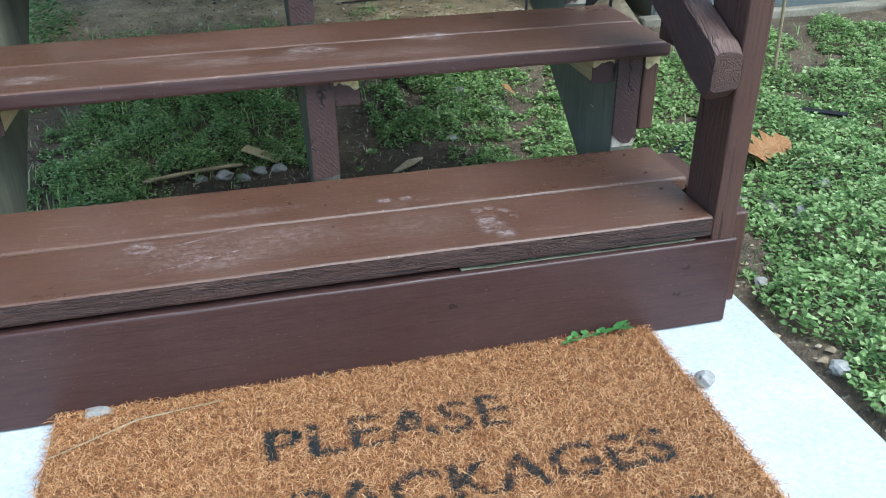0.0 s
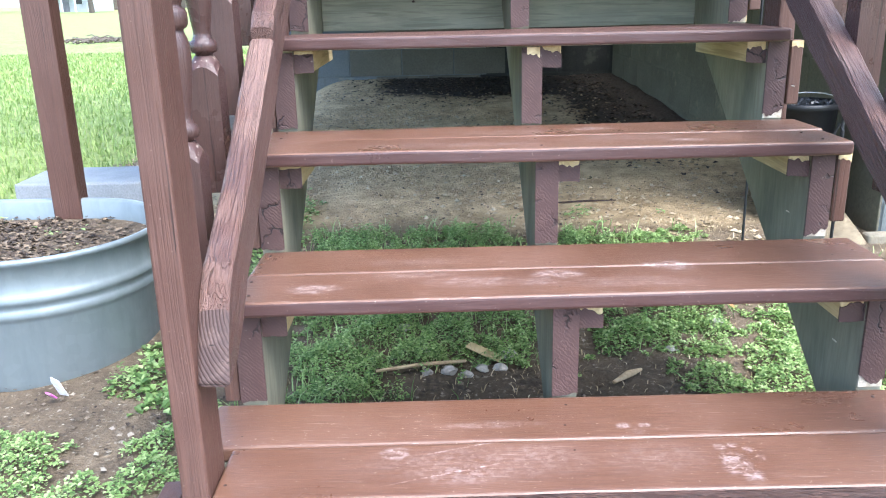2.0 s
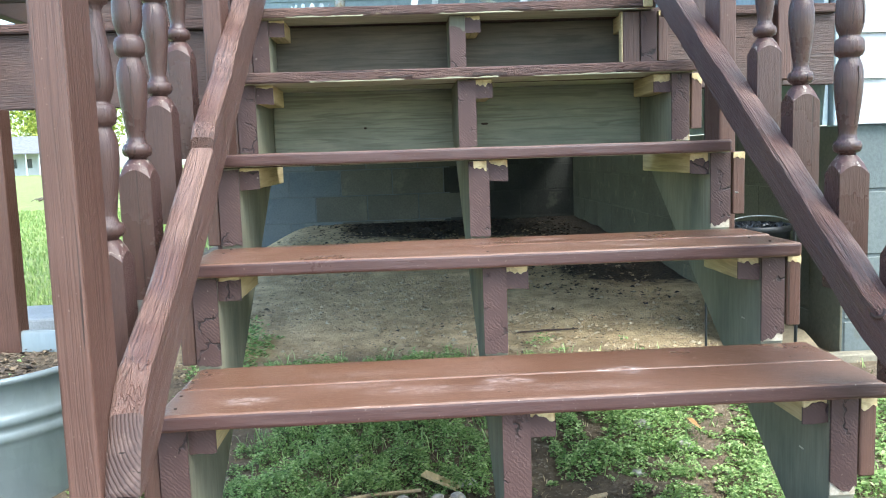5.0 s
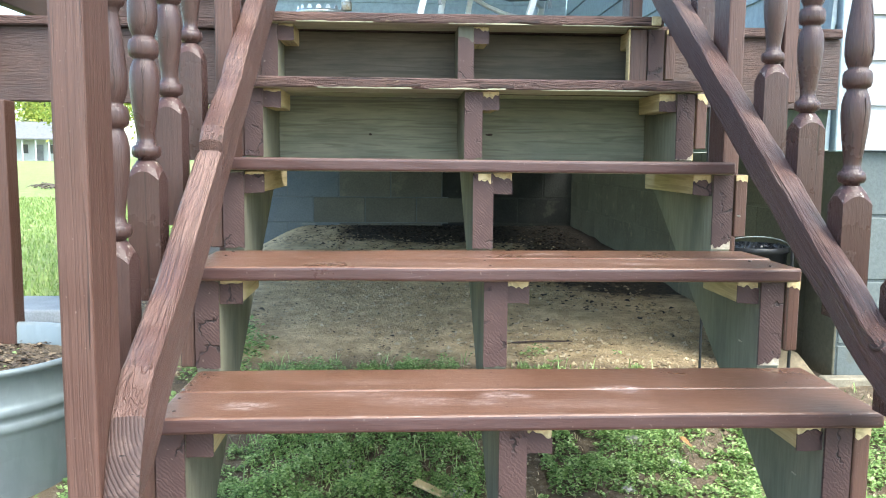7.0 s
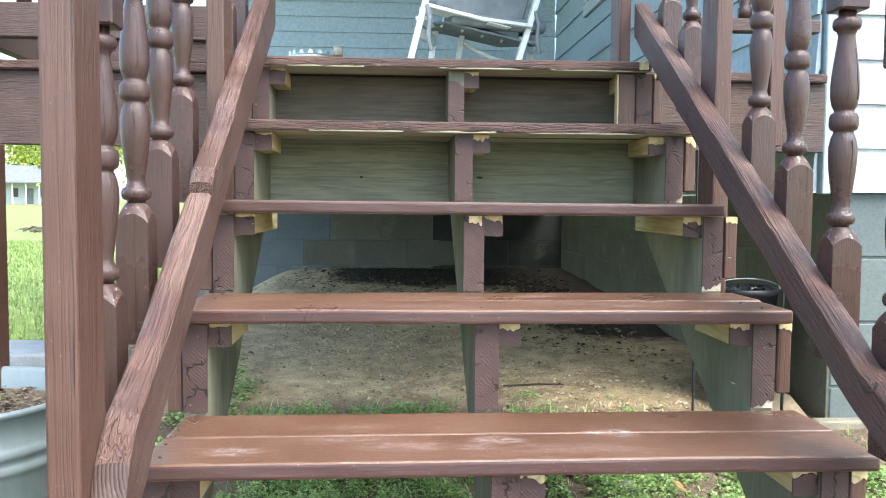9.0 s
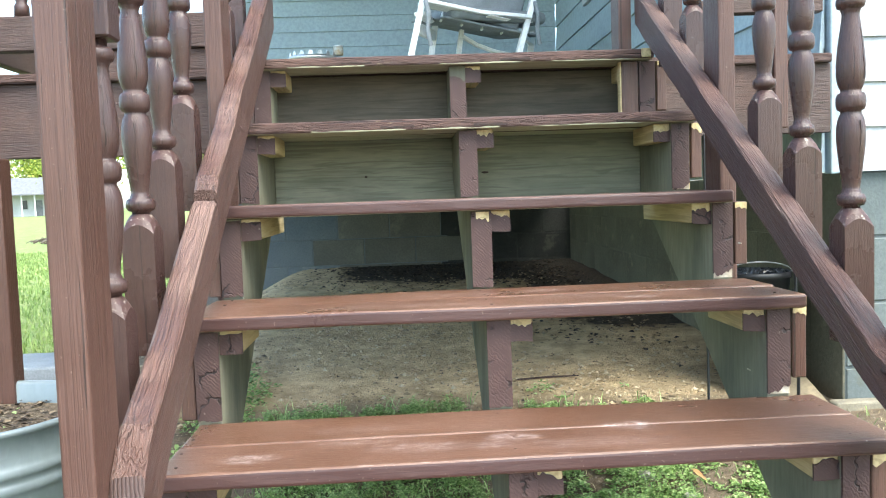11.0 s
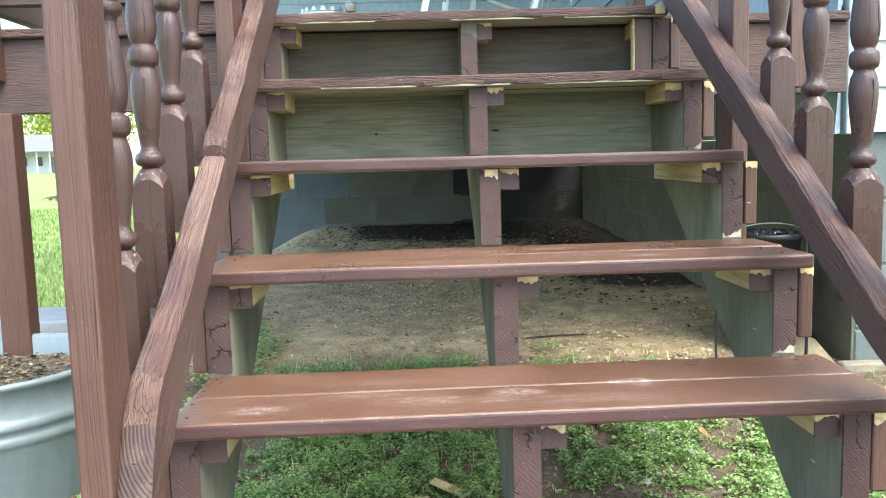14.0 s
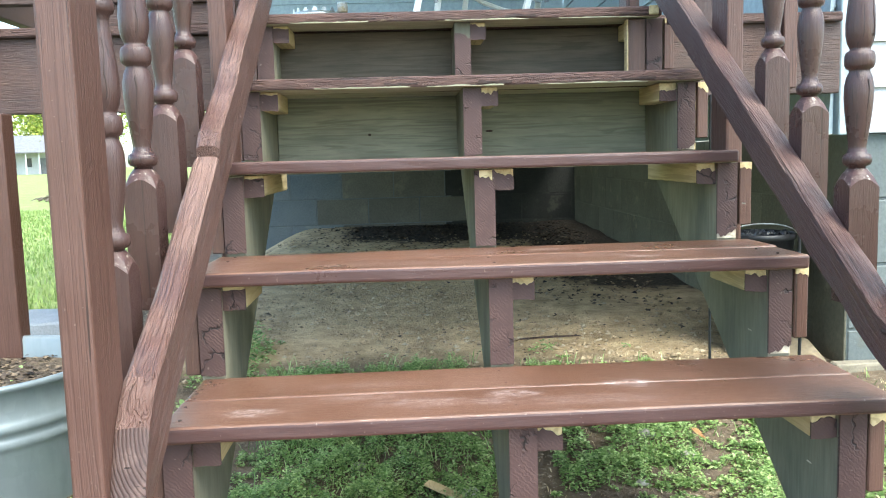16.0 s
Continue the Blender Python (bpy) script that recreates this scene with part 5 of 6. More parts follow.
def stone(x, y, r, z=None, seed=0, mat=None, label="pale angular pebble lying on the soil"):
    bm = bmesh.new()
    bmesh.ops.create_icosphere(bm, subdivisions=2, radius=r)
    for v in bm.verts:
        k = 1 + 0.55 * noise.noise(v.co * (1.3 / r) + Vector((seed * 3.7, 0, 0)))
        v.co = Vector((v.co.x * k * 1.15, v.co.y * k, v.co.z * k * 0.68))
    lo = min(v.co.z for v in bm.verts)
    bmesh.ops.translate(bm, vec=(x, y, (gz(x, y) if z is None else z) - lo - 0.15 * r * (z is None)), verts=bm.verts)
    return tagged(link("stone", bm, mat or M_STONE), label, "stone", "loose stones")


for i, (x, y, r) in enumerate(((-0.16, 0.80, 0.014), (-0.24, 0.79, 0.016), (-0.2, 0.775, 0.012), (-0.095, 0.86, 0.018), (0.302, 0.869, 0.013), (0.879, 0.305, 0.017), (0.843, 0.376, 0.015), (0.843, 0.348, 0.013),
                               (0.80, 0.40, 0.012), (1.0, 0.42, 0.018), (-0.12, 0.8, 0.014), (-0.29, 0.79, 0.012), (0.45, 0.98, 0.018), (0.38, 1.1, 0.02), (-0.35, 1.0, 0.015), (-0.3, 0.9, 0.012), (0.66, 0.1, 0.01), (0.63, -0.15, 0.014))):
    stone(x, y, r, None, i)
stone(-0.407, -0.012, 0.017, 0.002, 31, None, "pale chipped stone beside the riser")
stone(0.417, -0.139, 0.014, 0.001, 32, None, "small grey stone on the concrete slab")


def stick(points, r, label, material=None):
    return tagged(link("stick", tube(points, r, 7), material or M_STICK), label, "stick", "loose sticks")


stick([(-0.41, 0.772, 0.012), (-0.3, 0.795, 0.016), (-0.2, 0.812, 0.014)], [0.004, 0.005, 0.004], "thin pale dry stick on the soil")
stick([(0.181, 1.998, gz(0.181, 1.998) + 0.004), (0.3, 2.004, gz(0.3, 2.004) + 0.007), (0.41, 2.014, gz(0.41, 2.014) + 0.004)], [0.003, 0.004, 0.002], "dark dry twig on the bare dirt", M_NAIL)
stick([(0.125, 0.695, 0.006), (0.165, 0.72, 0.014), (0.2, 0.75, 0.01)], [0.004, 0.009, 0.004], "curled strip of dry bark on the soil")
chip = box(-0.20, -0.11, 0.835, 0.862, 0.006, 0.014, 0.002, 1)
bmesh.ops.transform(chip, matrix=Matrix.Translation((-0.155, 0.85, 0.01)) @ Matrix.Rotation(radians(-28), 4, "Z") @ Matrix.Rotation(radians(14), 4, "Y") @ Matrix.Translation((0.155, -0.85, 0.0)), verts=chip.verts)
tagged(link("wood_chip", chip, M_YELLOW), "splintered pale wood chip on the soil", "wood chip")


def oak_leaf(x, y, z, size, turn, tilt):
    bm = bmesh.new()
    rows = [(-0.5, 0.02), (-0.38, 0.12), (-0.28, 0.3), (-0.2, 0.14), (-0.05, 0.38), (0.05, 0.16), (0.18, 0.4), (0.28, 0.15), (0.38, 0.22), (0.5, 0.03)]
    prev = None
    for t, w in rows:
        ring = [bm.verts.new((t, s * w, 0.1 * abs(s) * w + 0.25 * t * t - 0.1 * (abs(s) > 0.9) * w)) for s in (-1, -0.5, 0, 0.5, 1)]
        if prev:
            for i in range(4):
                bm.faces.new((prev[i], prev[i + 1], ring[i + 1], ring[i]))
        prev = ring
    bmesh.ops.solidify(bm, geom=bm.faces, thickness=0.006)
    bmesh.ops.transform(bm, matrix=Matrix.Translation((x, y, z)) @ Matrix.Rotation(turn, 4, "Z") @ Matrix.Rotation(tilt, 4, "X") @ Matrix.Diagonal((size, size, size, 1)), verts=bm.verts)
    return link("dry_leaf", bm, M_LEAF)


for x, y, z, sz, tu, ti in ((0.965, 0.572, 0.035, 0.14, 0.35, 0.45), (0.49, 1.02, 0.045, 0.06, 1.4, 0.6)):
    tagged(oak_leaf(x, y, gz(x, y) + z, sz, tu, ti), "curled orange-brown dry oak leaf lying in the weeds", "leaf", "dry leaves")


def sprig():
    ob = thing("leafy_sprig", (0.31, -0.012, MZ), "fresh green sprig lying on the doormat", "sprig")
    part("stem", tube([(0.245, -0.024, MZ + 0.006), (0.3, -0.014, MZ + 0.008), (0.355, -0.012, MZ + 0.012)], 0.0012, 5), M_SPRIG, ob)
    for i in range(14):
        t = i / 13
        x, y = 0.247 + 0.105 * t, -0.023 + 0.011 * t
        s = 1 if i % 2 else -1
        ln = 0.013 + 0.012 * t + 0.005 * math.sin(i * 2.7)
        bm = bmesh.new()
        a = radians(20) + s * radians(50) + 0.7 * math.sin(i * 5.1)
        d, n = Vector((math.cos(a), math.sin(a), 0.25 + 0.3 * math.sin(i * 3.3))), Vector((-math.sin(a), math.cos(a), 0))
        b0 = Vector((x, y, MZ + 0.009 + 0.004 * t))
        vs = [bm.verts.new(b0), bm.verts.new(b0 + d * ln * 0.45 + n * ln * 0.3), bm.verts.new(b0 + d * ln), bm.verts.new(b0 + d * ln * 0.45 - n * ln * 0.3), bm.verts.new(b0 + d * ln * 0.5 + Vector((0, 0, -0.002)))]
        for q in ((0, 1, 4), (1, 2, 4), (2, 3, 4), (3, 0, 4)):
            bm.faces.new([vs[j] for j in q])
        part("leaf", bm, M_SPRIG, ob)


sprig()
stick([(-0.456, -0.095, MZ + 0.006), (-0.353, -0.046, MZ + 0.007), (-0.242, -0.031, MZ + 0.006)], [0.0009, 0.0011, 0.0008], "thin straw stem lying on the doormat")
tag = thing("plant_tag", (-1.112, 0.715, 0.0), "white plastic plant tag with a pink corner in the soil", "tag")
M_PINK = mottled("pink_print", (0.5, 0.12, 0.35), (0.6, 0.2, 0.45), 40.0, 0.5, 100.0, 0.05)
bm = prism([(-0.012, 0.0), (0.012, 0.0), (0.012, 0.045), (0.004, 0.06), (-0.012, 0.05)], -0.001, 0.001, 0)
bmesh.ops.transform(bm, matrix=Matrix.Translation((-1.107, 0.715, 0.0)) @ Matrix.Rotation(radians(70), 4, "Z") @ Matrix.Rotation(radians(-25), 4, "Y"), verts=bm.verts)
part("card", bm, M_TAG, tag)
bm = box(-0.0012, 0.0022, -0.012, 0.008, 0.0, 0.02, 0)
bmesh.ops.transform(bm, matrix=Matrix.Translation((-1.127, 0.705, 0.0)) @ Matrix.Rotation(radians(60), 4, "Z") @ Matrix.Rotation(radians(-40), 4, "Y"), verts=bm.verts)
part("pink_corner", bm, M_PINK, tag, "pink printed corner")

# gravel and dead leaf litter, uncountable
def scatter_stones(n, area, seed, lo, hi, keep):
    r = np.random.RandomState(seed)
    verts, faces = [], []
    oc = [(1, 0, 0), (0, 1, 0), (-1, 0, 0), (0, -1, 0), (0, 0, 1), (0, 0, -0.6)]
    of = [(0, 1, 4), (1, 2, 4), (2, 3, 4), (3, 0, 4), (1, 0, 5), (2, 1, 5), (3, 2, 5), (0, 3, 5)]
    for _ in range(n):
        x, y = r.uniform(area[0], area[1]), r.uniform(area[2], area[3])
        if r.rand() > keep(x, y):
            continue
        s = lo + (hi - lo) * r.rand() ** 3
        a, z = r.uniform(0, 6.28), gz(x, y) + s * 0.25
        k, b = r.uniform(0.6, 1.3, (6, 3)), len(verts)
        for (p, q, w), m in zip(oc, k):
            p, q = p * m[0] * s, q * m[1] * s
            verts.append((x + p * math.cos(a) - q * math.sin(a), y + p * math.sin(a) + q * math.cos(a), z + w * m[2] * s * 0.6))
        faces += [tuple(i + b for i in f) for f in of]
    return verts, faces


M_GRAVEL = island("mixed_gravel", [(0.19, 0.142, 0.085), (0.27, 0.205, 0.125), (0.34, 0.265, 0.165), (0.41, 0.345, 0.24)], 0.9)
M_GRAVEL_DIRTY = island("soil_stained_gravel", [(0.07, 0.054, 0.038), (0.12, 0.094, 0.066), (0.18, 0.145, 0.105), (0.3, 0.255, 0.2)], 0.9)
gv, gf = scatter_stones(15000, (-2.0, 1.0, 1.5, 4.8), 12, 0.002, 0.014, lambda x, y: 1 - 0.92 * mulch_at(float(x), float(y)))
tagged(raw_mesh("gravel", gv, gf, M_GRAVEL), "small stones scattered over the bare dirt", "gravel", kind="stuff")
gv, gf = scatter_stones(6500, (-1.7, 0.95, 0.3, 1.6), 14, 0.002, 0.009, lambda x, y: 0.8 if y > 0.45 or x < -0.7 else 0.0)
tagged(raw_mesh("gravel", gv, gf, M_GRAVEL_DIRTY), "small stained stones between the weeds under the stairs", "gravel", kind="stuff")
gv, gf = scatter_stones(900, (0.55, 1.4, -0.8, 0.6), 13, 0.003, 0.012, lambda x, y: 1.0 if x < 0.78 else 0.35)
tagged(raw_mesh("gravel", gv, gf, M_GRAVEL), "small stones along the slab edge", "gravel", kind="stuff")


def litter(n, seed, pick, size, flat=0.5, lift=0.004):
    """Leaf-shaped flakes: base place and height from pick(r)."""
    r = np.random.RandomState(seed)
    verts, faces = [], []
    for _ in range(n):
        got = pick(r)
        if got is None:
            continue
        x, y, z = got
        z = gz(x, y) if z is None else z
        ln = size * r.uniform(0.55, 1.3)
        a, t, w = r.uniform(0, 6.28), r.uniform(-0.2, 1.0) * flat, r.uniform(0.28, 0.5)
        d = np.array((math.cos(a) * math.cos(t), math.sin(a) * math.cos(t), math.sin(t)))
        s = np.array((-math.sin(a), math.cos(a), r.uniform(-0.4, 0.4)))
        p, b = np.array((x, y, z + lift)), len(verts)
        mid = p + d * ln * 0.5
        dip = np.array((0, 0, ln * 0.1))
        q1, q2 = p + d * ln * r.uniform(0.25, 0.5), p + d * ln * r.uniform(0.45, 0.75)
        verts += [tuple(p), tuple(q1 + s * ln * w * r.uniform(0.6, 1.1) + dip), tuple(q2 + s * ln * w * 0.8 + dip), tuple(p + d * ln - dip), tuple(mid - s * ln * w + dip)]
        faces += [(b, b + 1, b + 2), (b, b + 2, b + 3), (b, b + 3, b + 4)]
    return verts, faces


M_WEED = island("weed_leaves", [(0.08, 0.145, 0.044), (0.18, 0.285, 0.09), (0.3, 0.425, 0.15), (0.46, 0.55, 0.26)], 0.45, 0.4)
M_DEAD = island("dead_leaf_litter", [(0.03, 0.022, 0.016), (0.06, 0.043, 0.031), (0.1, 0.073, 0.05), (0.19, 0.143, 0.095)], 0.85)


def clump(x, y, f, seed):
    return 0.5 + 0.5 * noise.noise(Vector((x * f, y * f, seed))) + 0.3 * noise.noise(Vector((x * f * 3, y * f * 3, seed + 5)))


def weed_patch(x0, x1, y0, y1, cover, tall, freq=5.0, seed=1.0):
    def pick(r):
        x, y = r.uniform(x0, x1), r.uniform(y0, y1)
        edge = (min(x - x0, x1 - x, y - y0, y1 - y) + 0.08 * noise.noise(Vector((x * 7, y * 7, 4.0)))) / 0.16
        c = clump(x, y, freq, seed)
        k = c - (1 - cover) + min(0.0, edge - 1) * 0.5
        if k < 0 or (y < 0.1 and x < 0.62 and x > -0.7) or (-0.4 < x < 0.05 and 0.5 < y < 0.81 + 0.07 * noise.noise(Vector((x * 11, 2.0, 0.4))) and (x > -0.2 or noise.noise(Vector((x * 13, y * 13, 7.0))) < 0.12)):
            return None
        return x, y, gz(x, y) + tall * min(1.0, k * 2.2) * r.rand() ** 0.6
    return pick


PATCHES = [(100000, (-0.72, 0.06, 0.55, 1.74, 0.62, 0.09, 9.0, 1.0), 0.0082), (48000, (0.0, 0.66, 0.75, 1.74, 0.56, 0.06, 9.0, 2.0), 0.0095), (105000, (0.56, 2.3, -0.55, 1.42, 0.7, 0.06, 5.0, 3.0), 0.0125),
           (48000, (-1.5, -0.66, -0.45, 0.68, 0.5, 0.06, 7.0, 4.0), 0.0085), (16000, (0.15, 0.64, 0.82, 1.5, 0.72, 0.06, 9.0, 12.0), 0.0095), (11000, (0.24, 0.7, 0.52, 0.95, 0.66, 0.055, 8.0, 13.0), 0.0095), (5000, (-1.1, -0.7, 0.55, 1.1, 0.6, 0.09, 6.0, 5.0), 0.014), (4500, (-0.6, 0.8, 1.7, 1.98, 0.42, 0.05, 6.0, 6.0), 0.012),
           (6000, (0.52, 0.98, 0.9, 1.45, 0.55, 0.05, 6.0, 7.0), 0.012), (8000, (-1.0, -0.62, 1.0, 2.4, 0.6, 0.1, 6.0, 8.0), 0.015), (1600, (-1.05, -0.72, 0.5, 0.86, 0.62, 0.13, 7.0, 9.0), 0.02)]
for i, (n, patch, size) in enumerate(PATCHES):
    wv, wf2 = litter(n, 100 + i, weed_patch(*patch), size, 0.7)
    if wf2:
        tagged(raw_mesh("weeds", wv, wf2, M_WEED), "low green chickweed growing over the soil", "weeds", kind="stuff")


def blades(n, seed, pick, h):
    """Thin leaning blades and straws."""
    r = np.random.RandomState(seed)
    verts, faces = [], []
    for _ in range(n):
        got = pick(r)
        if got is None:
            continue
        x, y, z = got
        k, a, w, b = h * r.uniform(0.4, 1.4), r.uniform(0, 6.28), r.uniform(0.0007, 0.0016), len(verts)
        dx, dy, lean = math.cos(a), math.sin(a), k * r.uniform(0.3, 1.3)
        z = gz(x, y)
        verts += [(x - dy * w, y + dx * w, z), (x + dy * w, y - dx * w, z), (x + dx * lean * 0.4 + dy * w, y + dy * lean * 0.4 - dx * w, z + k * 0.7), (x + dx * lean * 0.4 - dy * w, y + dy * lean * 0.4 + dx * w, z + k * 0.7), (x + dx * lean, y + dy * lean, z + k * 0.9)]
        faces += [(b, b + 1, b + 2, b + 3), (b + 3, b + 2, b + 4)]
    return verts, faces


M_STRAW = island("dry_straw", [(0.2, 0.15, 0.08), (0.36, 0.29, 0.17), (0.55, 0.46, 0.3)], 0.8)
for i, (n, patch, h) in enumerate(((2200, (-0.72, 0.06, 0.55, 1.74, 0.75, 0.07, 6.0, 1.0), 0.045), (900, (0.0, 0.66, 0.8, 1.74, 0.62, 0.05, 6.0, 2.0), 0.045), (2500, (0.56, 2.3, -0.55, 1.42, 0.75, 0.05, 4.0, 3.0), 0.035))):
    wv, wf2 = blades(n, 140 + i, weed_patch(*patch), h)
    tagged(raw_mesh("grass", wv, wf2, M_WEED), "thin green grass blades among the chickweed", "grass", kind="stuff")
wv, wf2 = blades(2600, 150, lambda r: (r.uniform(-0.7, 1.4), r.uniform(0.45, 1.75), 0.0), 0.014)
tagged(raw_mesh("straw", wv, wf2, M_STRAW), "dry straw and stems lying between the weeds", "straw", kind="stuff")


def tub_pick(r):
    a, q = r.uniform(0, 6.28), (TR - 0.02) * math.sqrt(r.rand())
    return TX + q * math.cos(a) - TL * r.rand(), TY + q * math.sin(a), TH - 0.055 + 0.006 * r.rand()


lv, lf = litter(4200, 60, tub_pick, 0.016, 0.3)
chips = raw_mesh("soil_litter", [(a - tub.location.x, b - tub.location.y, c) for a, b, c in lv], lf, M_DEAD)
chips.parent = tub
tagged(chips, kind="stuff")


def tub_green(r):
    a, q = r.uniform(0, 6.28), (TR - 0.04) * math.sqrt(r.rand())
    x, y = TX + q * math.cos(a) - TL * r.rand(), TY + q * math.sin(a)
    if clump(x, y, 9.0, 2.0) < 0.72:
        return None
    return x, y, TH - 0.052 + 0.02 * r.rand()


lv, lf = litter(900, 61, tub_green, 0.014, 0.6)
sprout = raw_mesh("seedlings", [(a - tub.location.x, b - tub.location.y, c) for a, b, c in lv], lf, M_WEED)
sprout.parent = tub
tagged(sprout, kind="stuff")


def back_pick(r):
    x, y = r.uniform(-1.3, 0.98), r.uniform(2.0, 5.45)
    if r.rand() > mulch_at(float(x), float(y)) + 0.012:
        return None
    return x, y, gz(x, y)


# darker leaf mix for the litter under the back of the deck
M_DARK_LITTER = island("dark_leaf_litter", [(0.014, 0.012, 0.01), (0.03, 0.025, 0.02), (0.05, 0.04, 0.03), (0.12, 0.09, 0.06)], 0.8)
lv, lf = litter(9000, 62, back_pick, 0.026, 0.35)
tagged(raw_mesh("leaf_litter", lv, lf, M_DARK_LITTER), "dark dead leaves gathered under the deck", "leaf litter", kind="stuff")


def near_pick(r):
    x, y = r.uniform(-1.6, 1.6), r.uniform(-0.5, 1.9)
    if (y < 0.12 and -0.72 < x < 0.62) or r.rand() > 0.45:
        return None
    return x, y, gz(x, y) + 0.004


lv, lf = litter(5200, 63, near_pick, 0.011, 0.5)
tagged(raw_mesh("leaf_litter", lv, lf, M_DEAD), "dry leaf scraps scattered between the weeds", "leaf litter", kind="stuff")

lv, lf = litter(800, 64, lambda r: (r.uniform(-1.2, 0.95), 1.6 + 3.0 * r.rand() ** 1.4, None), 0.014, 0.3)
tagged(raw_mesh("leaf_litter", lv, lf, M_DEAD), "small dry leaf scraps on the bare dirt", "leaf litter", kind="stuff")

# grass blades on the near lawn
M_GRASS = island("grass_blades", [(0.15, 0.21, 0.058), (0.19, 0.27, 0.075), (0.25, 0.33, 0.1), (0.33, 0.38, 0.15)], 0.55, 0.3)


def grass(n, x0, x1, y0, y1, h, seed):
    r = np.random.RandomState(seed)
    verts, faces = [], []
    for _ in range(n):
        x, y = r.uniform(x0, x1), y0 + (y1 - y0) * r.rand() ** 1.5
        if turf_at(float(x), float(y)) < 0.3 + 0.3 * r.rand() or (-1.75 < x < -1.2 and 1.8 < y < 2.15):
            continue
        k, a = h * r.uniform(0.5, 1.3), r.uniform(0, 6.28)
        w, dx, dy, z, b = 0.002 + 0.0008 * y, math.cos(a), math.sin(a), gz(x, y), len(verts)
        lean = r.uniform(0.1, 0.7) * k
        verts += [(x - dy * w, y + dx * w, z), (x + dy * w, y - dx * w, z), (x + dx * lean * 0.4 + dy * w * 0.6, y + dy * lean * 0.4 - dx * w * 0.6, z + k * 0.6), (x + dx * lean, y + dy * lean, z + k)]
        faces += [(b, b + 1, b + 2), (b, b + 2, b + 3)]
    return verts, faces


lv, lf = grass(60000, -9.0, -1.6, 1.4, 14.0, 0.045, 5)
tagged(raw_mesh("grass", lv, lf, M_GRASS), "short green lawn grass beside the porch", "grass", kind="stuff")

# ---- distance: trees and a white house across the lawn ----
M_BARK = mottled("grey_bark", (0.09, 0.07, 0.055), (0.15, 0.125, 0.1), 8.0, 0.95, 60.0, 0.6)
M_CROWN = island("spring_leaves", [(0.1, 0.16, 0.025), (0.19, 0.26, 0.04), (0.3, 0.34, 0.06), (0.4, 0.4, 0.1)], 0.6, 0.35)


def tree(x, y, h, seed):
    r = random.Random(seed)
    ob = thing("tree", (x, y, 0), "broad tree in fresh yellow-green spring leaf", "tree", "trees beyond the lawn")
    part("trunk", tube([(x, y, -0.1), (x + 0.1, y, h * 0.2), (x - 0.1, y + 0.1, h * 0.45), (x + 0.1, y, h * 0.8)], [0.03 * h, 0.024 * h, 0.016 * h, 0.005 * h], 9), M_BARK, ob)
    tips = []
    for i in range(9):
        a, z0 = r.uniform(0, 6.28), h * r.uniform(0.22, 0.6)
        q = Vector((x, y, z0)) + Vector((math.cos(a), math.sin(a), 0.0)) * h * r.uniform(0.2, 0.36) + Vector((0, 0, h * r.uniform(0.08, 0.3)))
        mid = Vector((x, y, z0)).lerp(q, 0.5) + Vector((0, 0, 0.03 * h))
        part("limb", tube([(x, y, z0), tuple(mid), tuple(q)], [0.011 * h, 0.007 * h, 0.003 * h], 6), M_BARK, ob)
        tips += [q, mid]
    rr = np.random.RandomState(seed)
    tips.append(Vector((x, y, h * 0.85)))
    verts, faces = [], []
    for c in tips:
        for _ in range(170):
            p = np.array(c) + rr.normal(0, 0.075 * h, 3) * np.array((1, 1, 0.8))
            s = 0.022 * h * rr.uniform(0.5, 1.2)
            u = rr.normal(0, 1, 3)
            u /= np.linalg.norm(u)
            v = np.cross(u, rr.normal(0, 1, 3))
            v /= np.linalg.norm(v)
            b = len(verts)
            verts += [tuple(p), tuple(p + u * s + v * s * 0.5), tuple(p + u * s * 2), tuple(p + u * s - v * s * 0.5)]
            faces.append((b, b + 1, b + 2, b + 3))
    cr = raw_mesh("crown", [(a - x, b - y, c) for a, b, c in verts], faces, M_CROWN)
    cr.parent = ob
    return ob


base_tree = tree(-66.0, 128.0, 13.0, 3)
for tx, ty, sc, rot in ((-58, 138, 1.2, 40), (-49, 132, 1.0, 100), (-40, 136, 1.25, 170), (-75, 140, 1.4, 220), (-30, 130, 1.1, 300), (-84, 122, 1.2, 20), (-64, 155, 1.7, 140), (-46, 158, 1.6, 260), (-20, 150, 1.5, 60), (-37, 92, 0.8, 200), (-100, 130, 1.6, 80), (-55, 118, 0.6, 10)):
    copy_thing(base_tree, pose(tx, ty, 0, 0, 0, rot) @ Matrix.Scale(sc, 4))

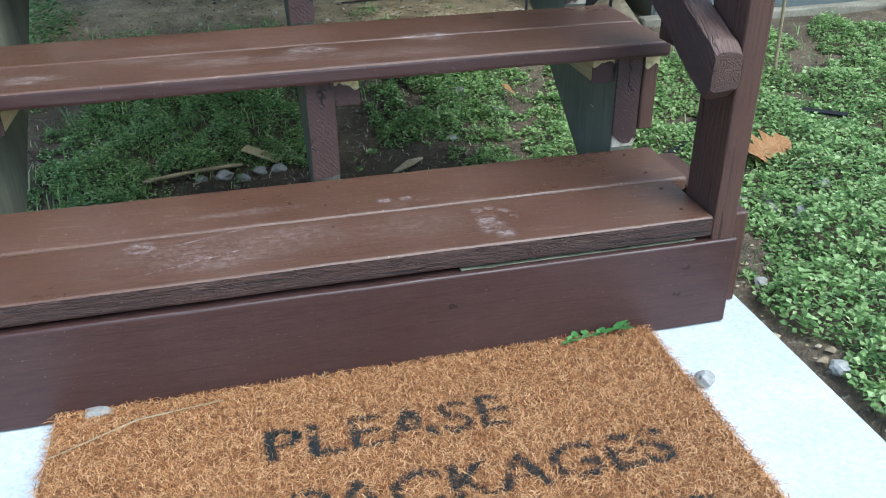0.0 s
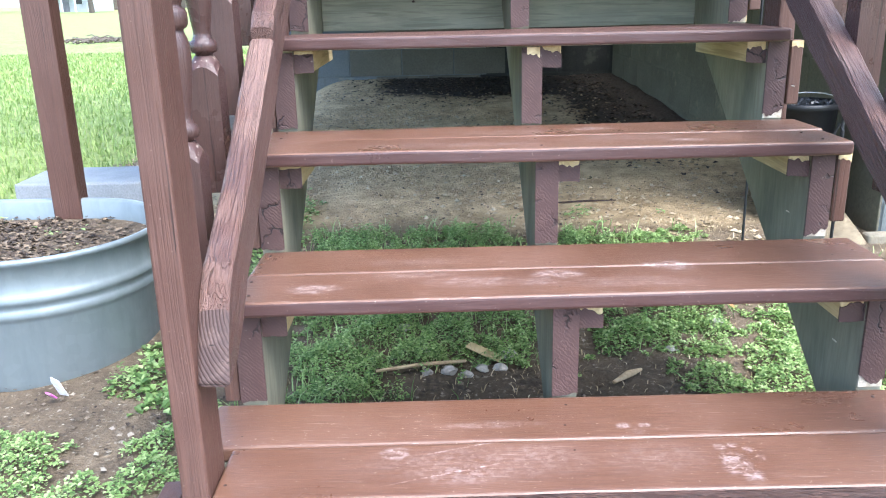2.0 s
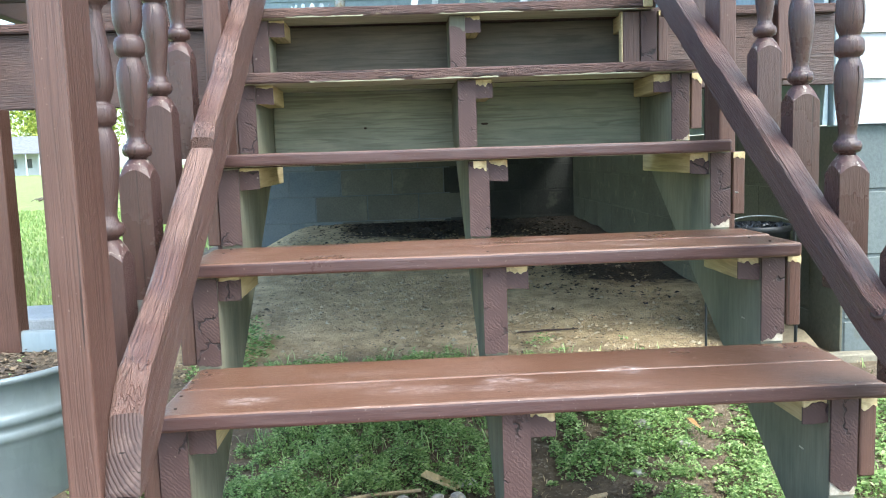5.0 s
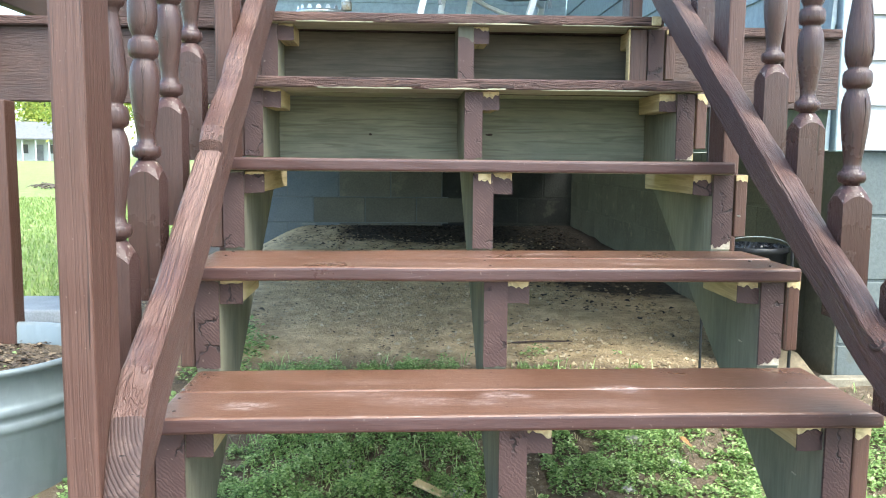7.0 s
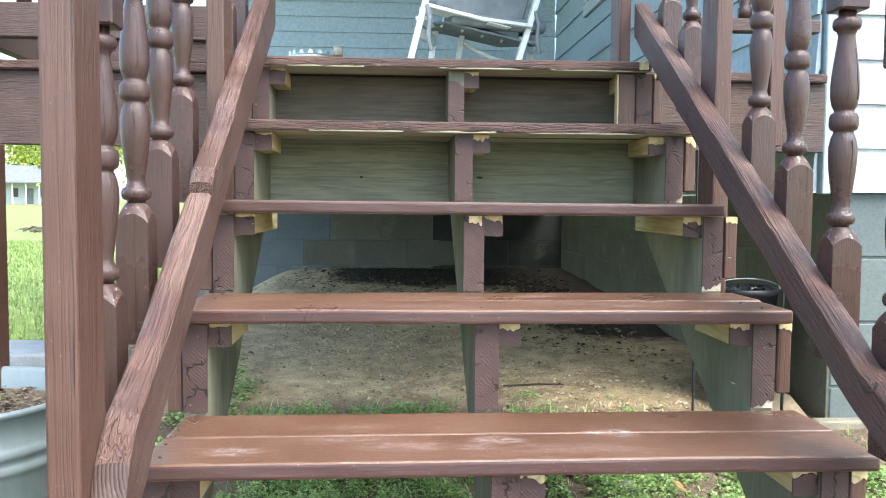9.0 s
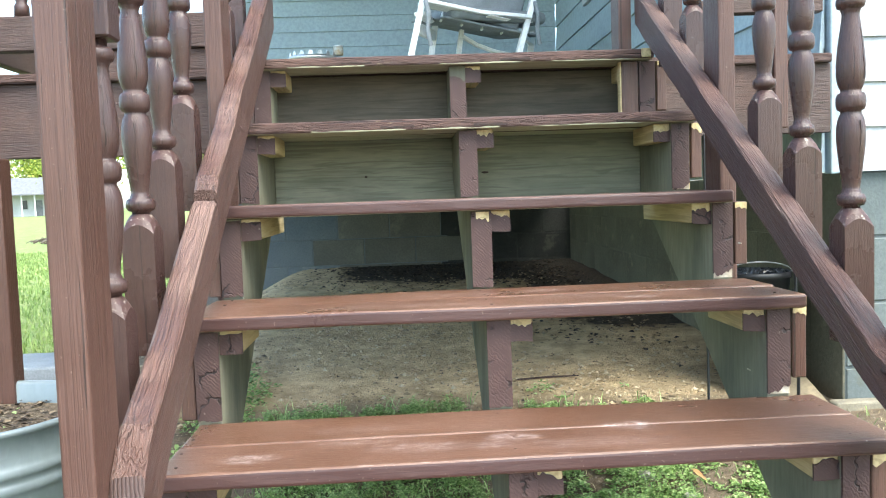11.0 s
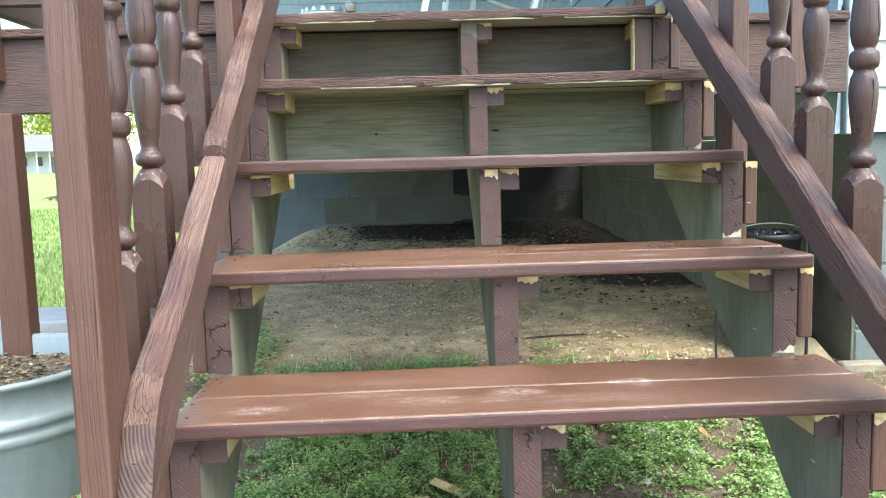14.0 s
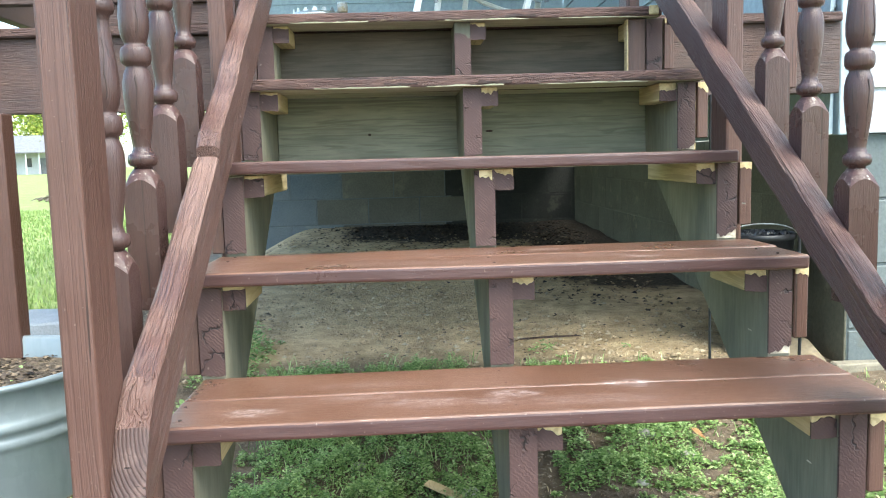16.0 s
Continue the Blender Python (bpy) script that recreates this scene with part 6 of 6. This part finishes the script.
house = thing("house", (-21.5, 44.0, 0), "white house with a columned porch across the lawn", "house")
hx, hy = -48.0, 110.0
house.location = (hx, hy, 0)
M_ROOF = mottled("grey_shingles", (0.13, 0.13, 0.14), (0.2, 0.2, 0.21), 3.0, 0.9, 30.0, 0.3)
part("wall", box(hx - 4.5, hx + 4.5, hy, hy + 6, 0, 3.0, 0.02, 1), M_WHITE, house)
part("roof", prism([(hy - 2.0, 2.75), (hy - 2.0, 2.9), (hy + 3.0, 5.2), (hy + 6.6, 3.1), (hy + 6.6, 2.95), (hy + 3.0, 5.0)], hx - 5.0, hx + 5.0, 0), M_ROOF, house)
for k in range(6):
    part("column", lathe([(0.16, 0.0), (0.12, 0.1), (0.1, 2.6), (0.16, 2.74)], hx - 4.2 + k * 1.68, hy - 1.7, 12), M_WHITE, house)
for k in (-3.2, -1.2, 2.4):
    wnd = part("window", box(hx + k - 0.45, hx + k + 0.45, hy - 0.06, hy - 0.004, 0.9, 2.2, 0.01, 1), M_WHITE, house)
    part("pane", box(hx + k - 0.38, hx + k + 0.38, hy - 0.075, hy - 0.062, 0.97, 2.13, 0), glass_m, wnd)
part("door", box(hx + 0.2, hx + 1.1, hy - 0.06, hy - 0.004, 0.05, 2.1, 0.01, 1), M_ROOF, house)

# brush pile on the lawn
bm = bmesh.new()
br = random.Random(9)
for _ in range(70):
    a = br.uniform(0, 6.28)
    p = Vector((-8.0 + br.gauss(0, 0.45), 18.6 + br.gauss(0, 0.3), 0.01 + abs(br.gauss(0, 0.02))))
    q = p + Vector((math.cos(a), math.sin(a), br.uniform(-0.02, 0.15))) * br.uniform(0.2, 0.5)
    t = tube([tuple(p), tuple(p.lerp(q, 0.5) + Vector((0, 0, 0.06))), tuple(q)], [0.02, 0.014, 0.006], 5)
    tmp = bpy.data.meshes.new("tmp")
    t.to_mesh(tmp)
    t.free()
    bm.from_mesh(tmp)
    bpy.data.meshes.remove(tmp)
tagged(link("brush_pile", bm, M_BARK), "heap of dry brown brush on the lawn", "brush pile", kind="stuff")
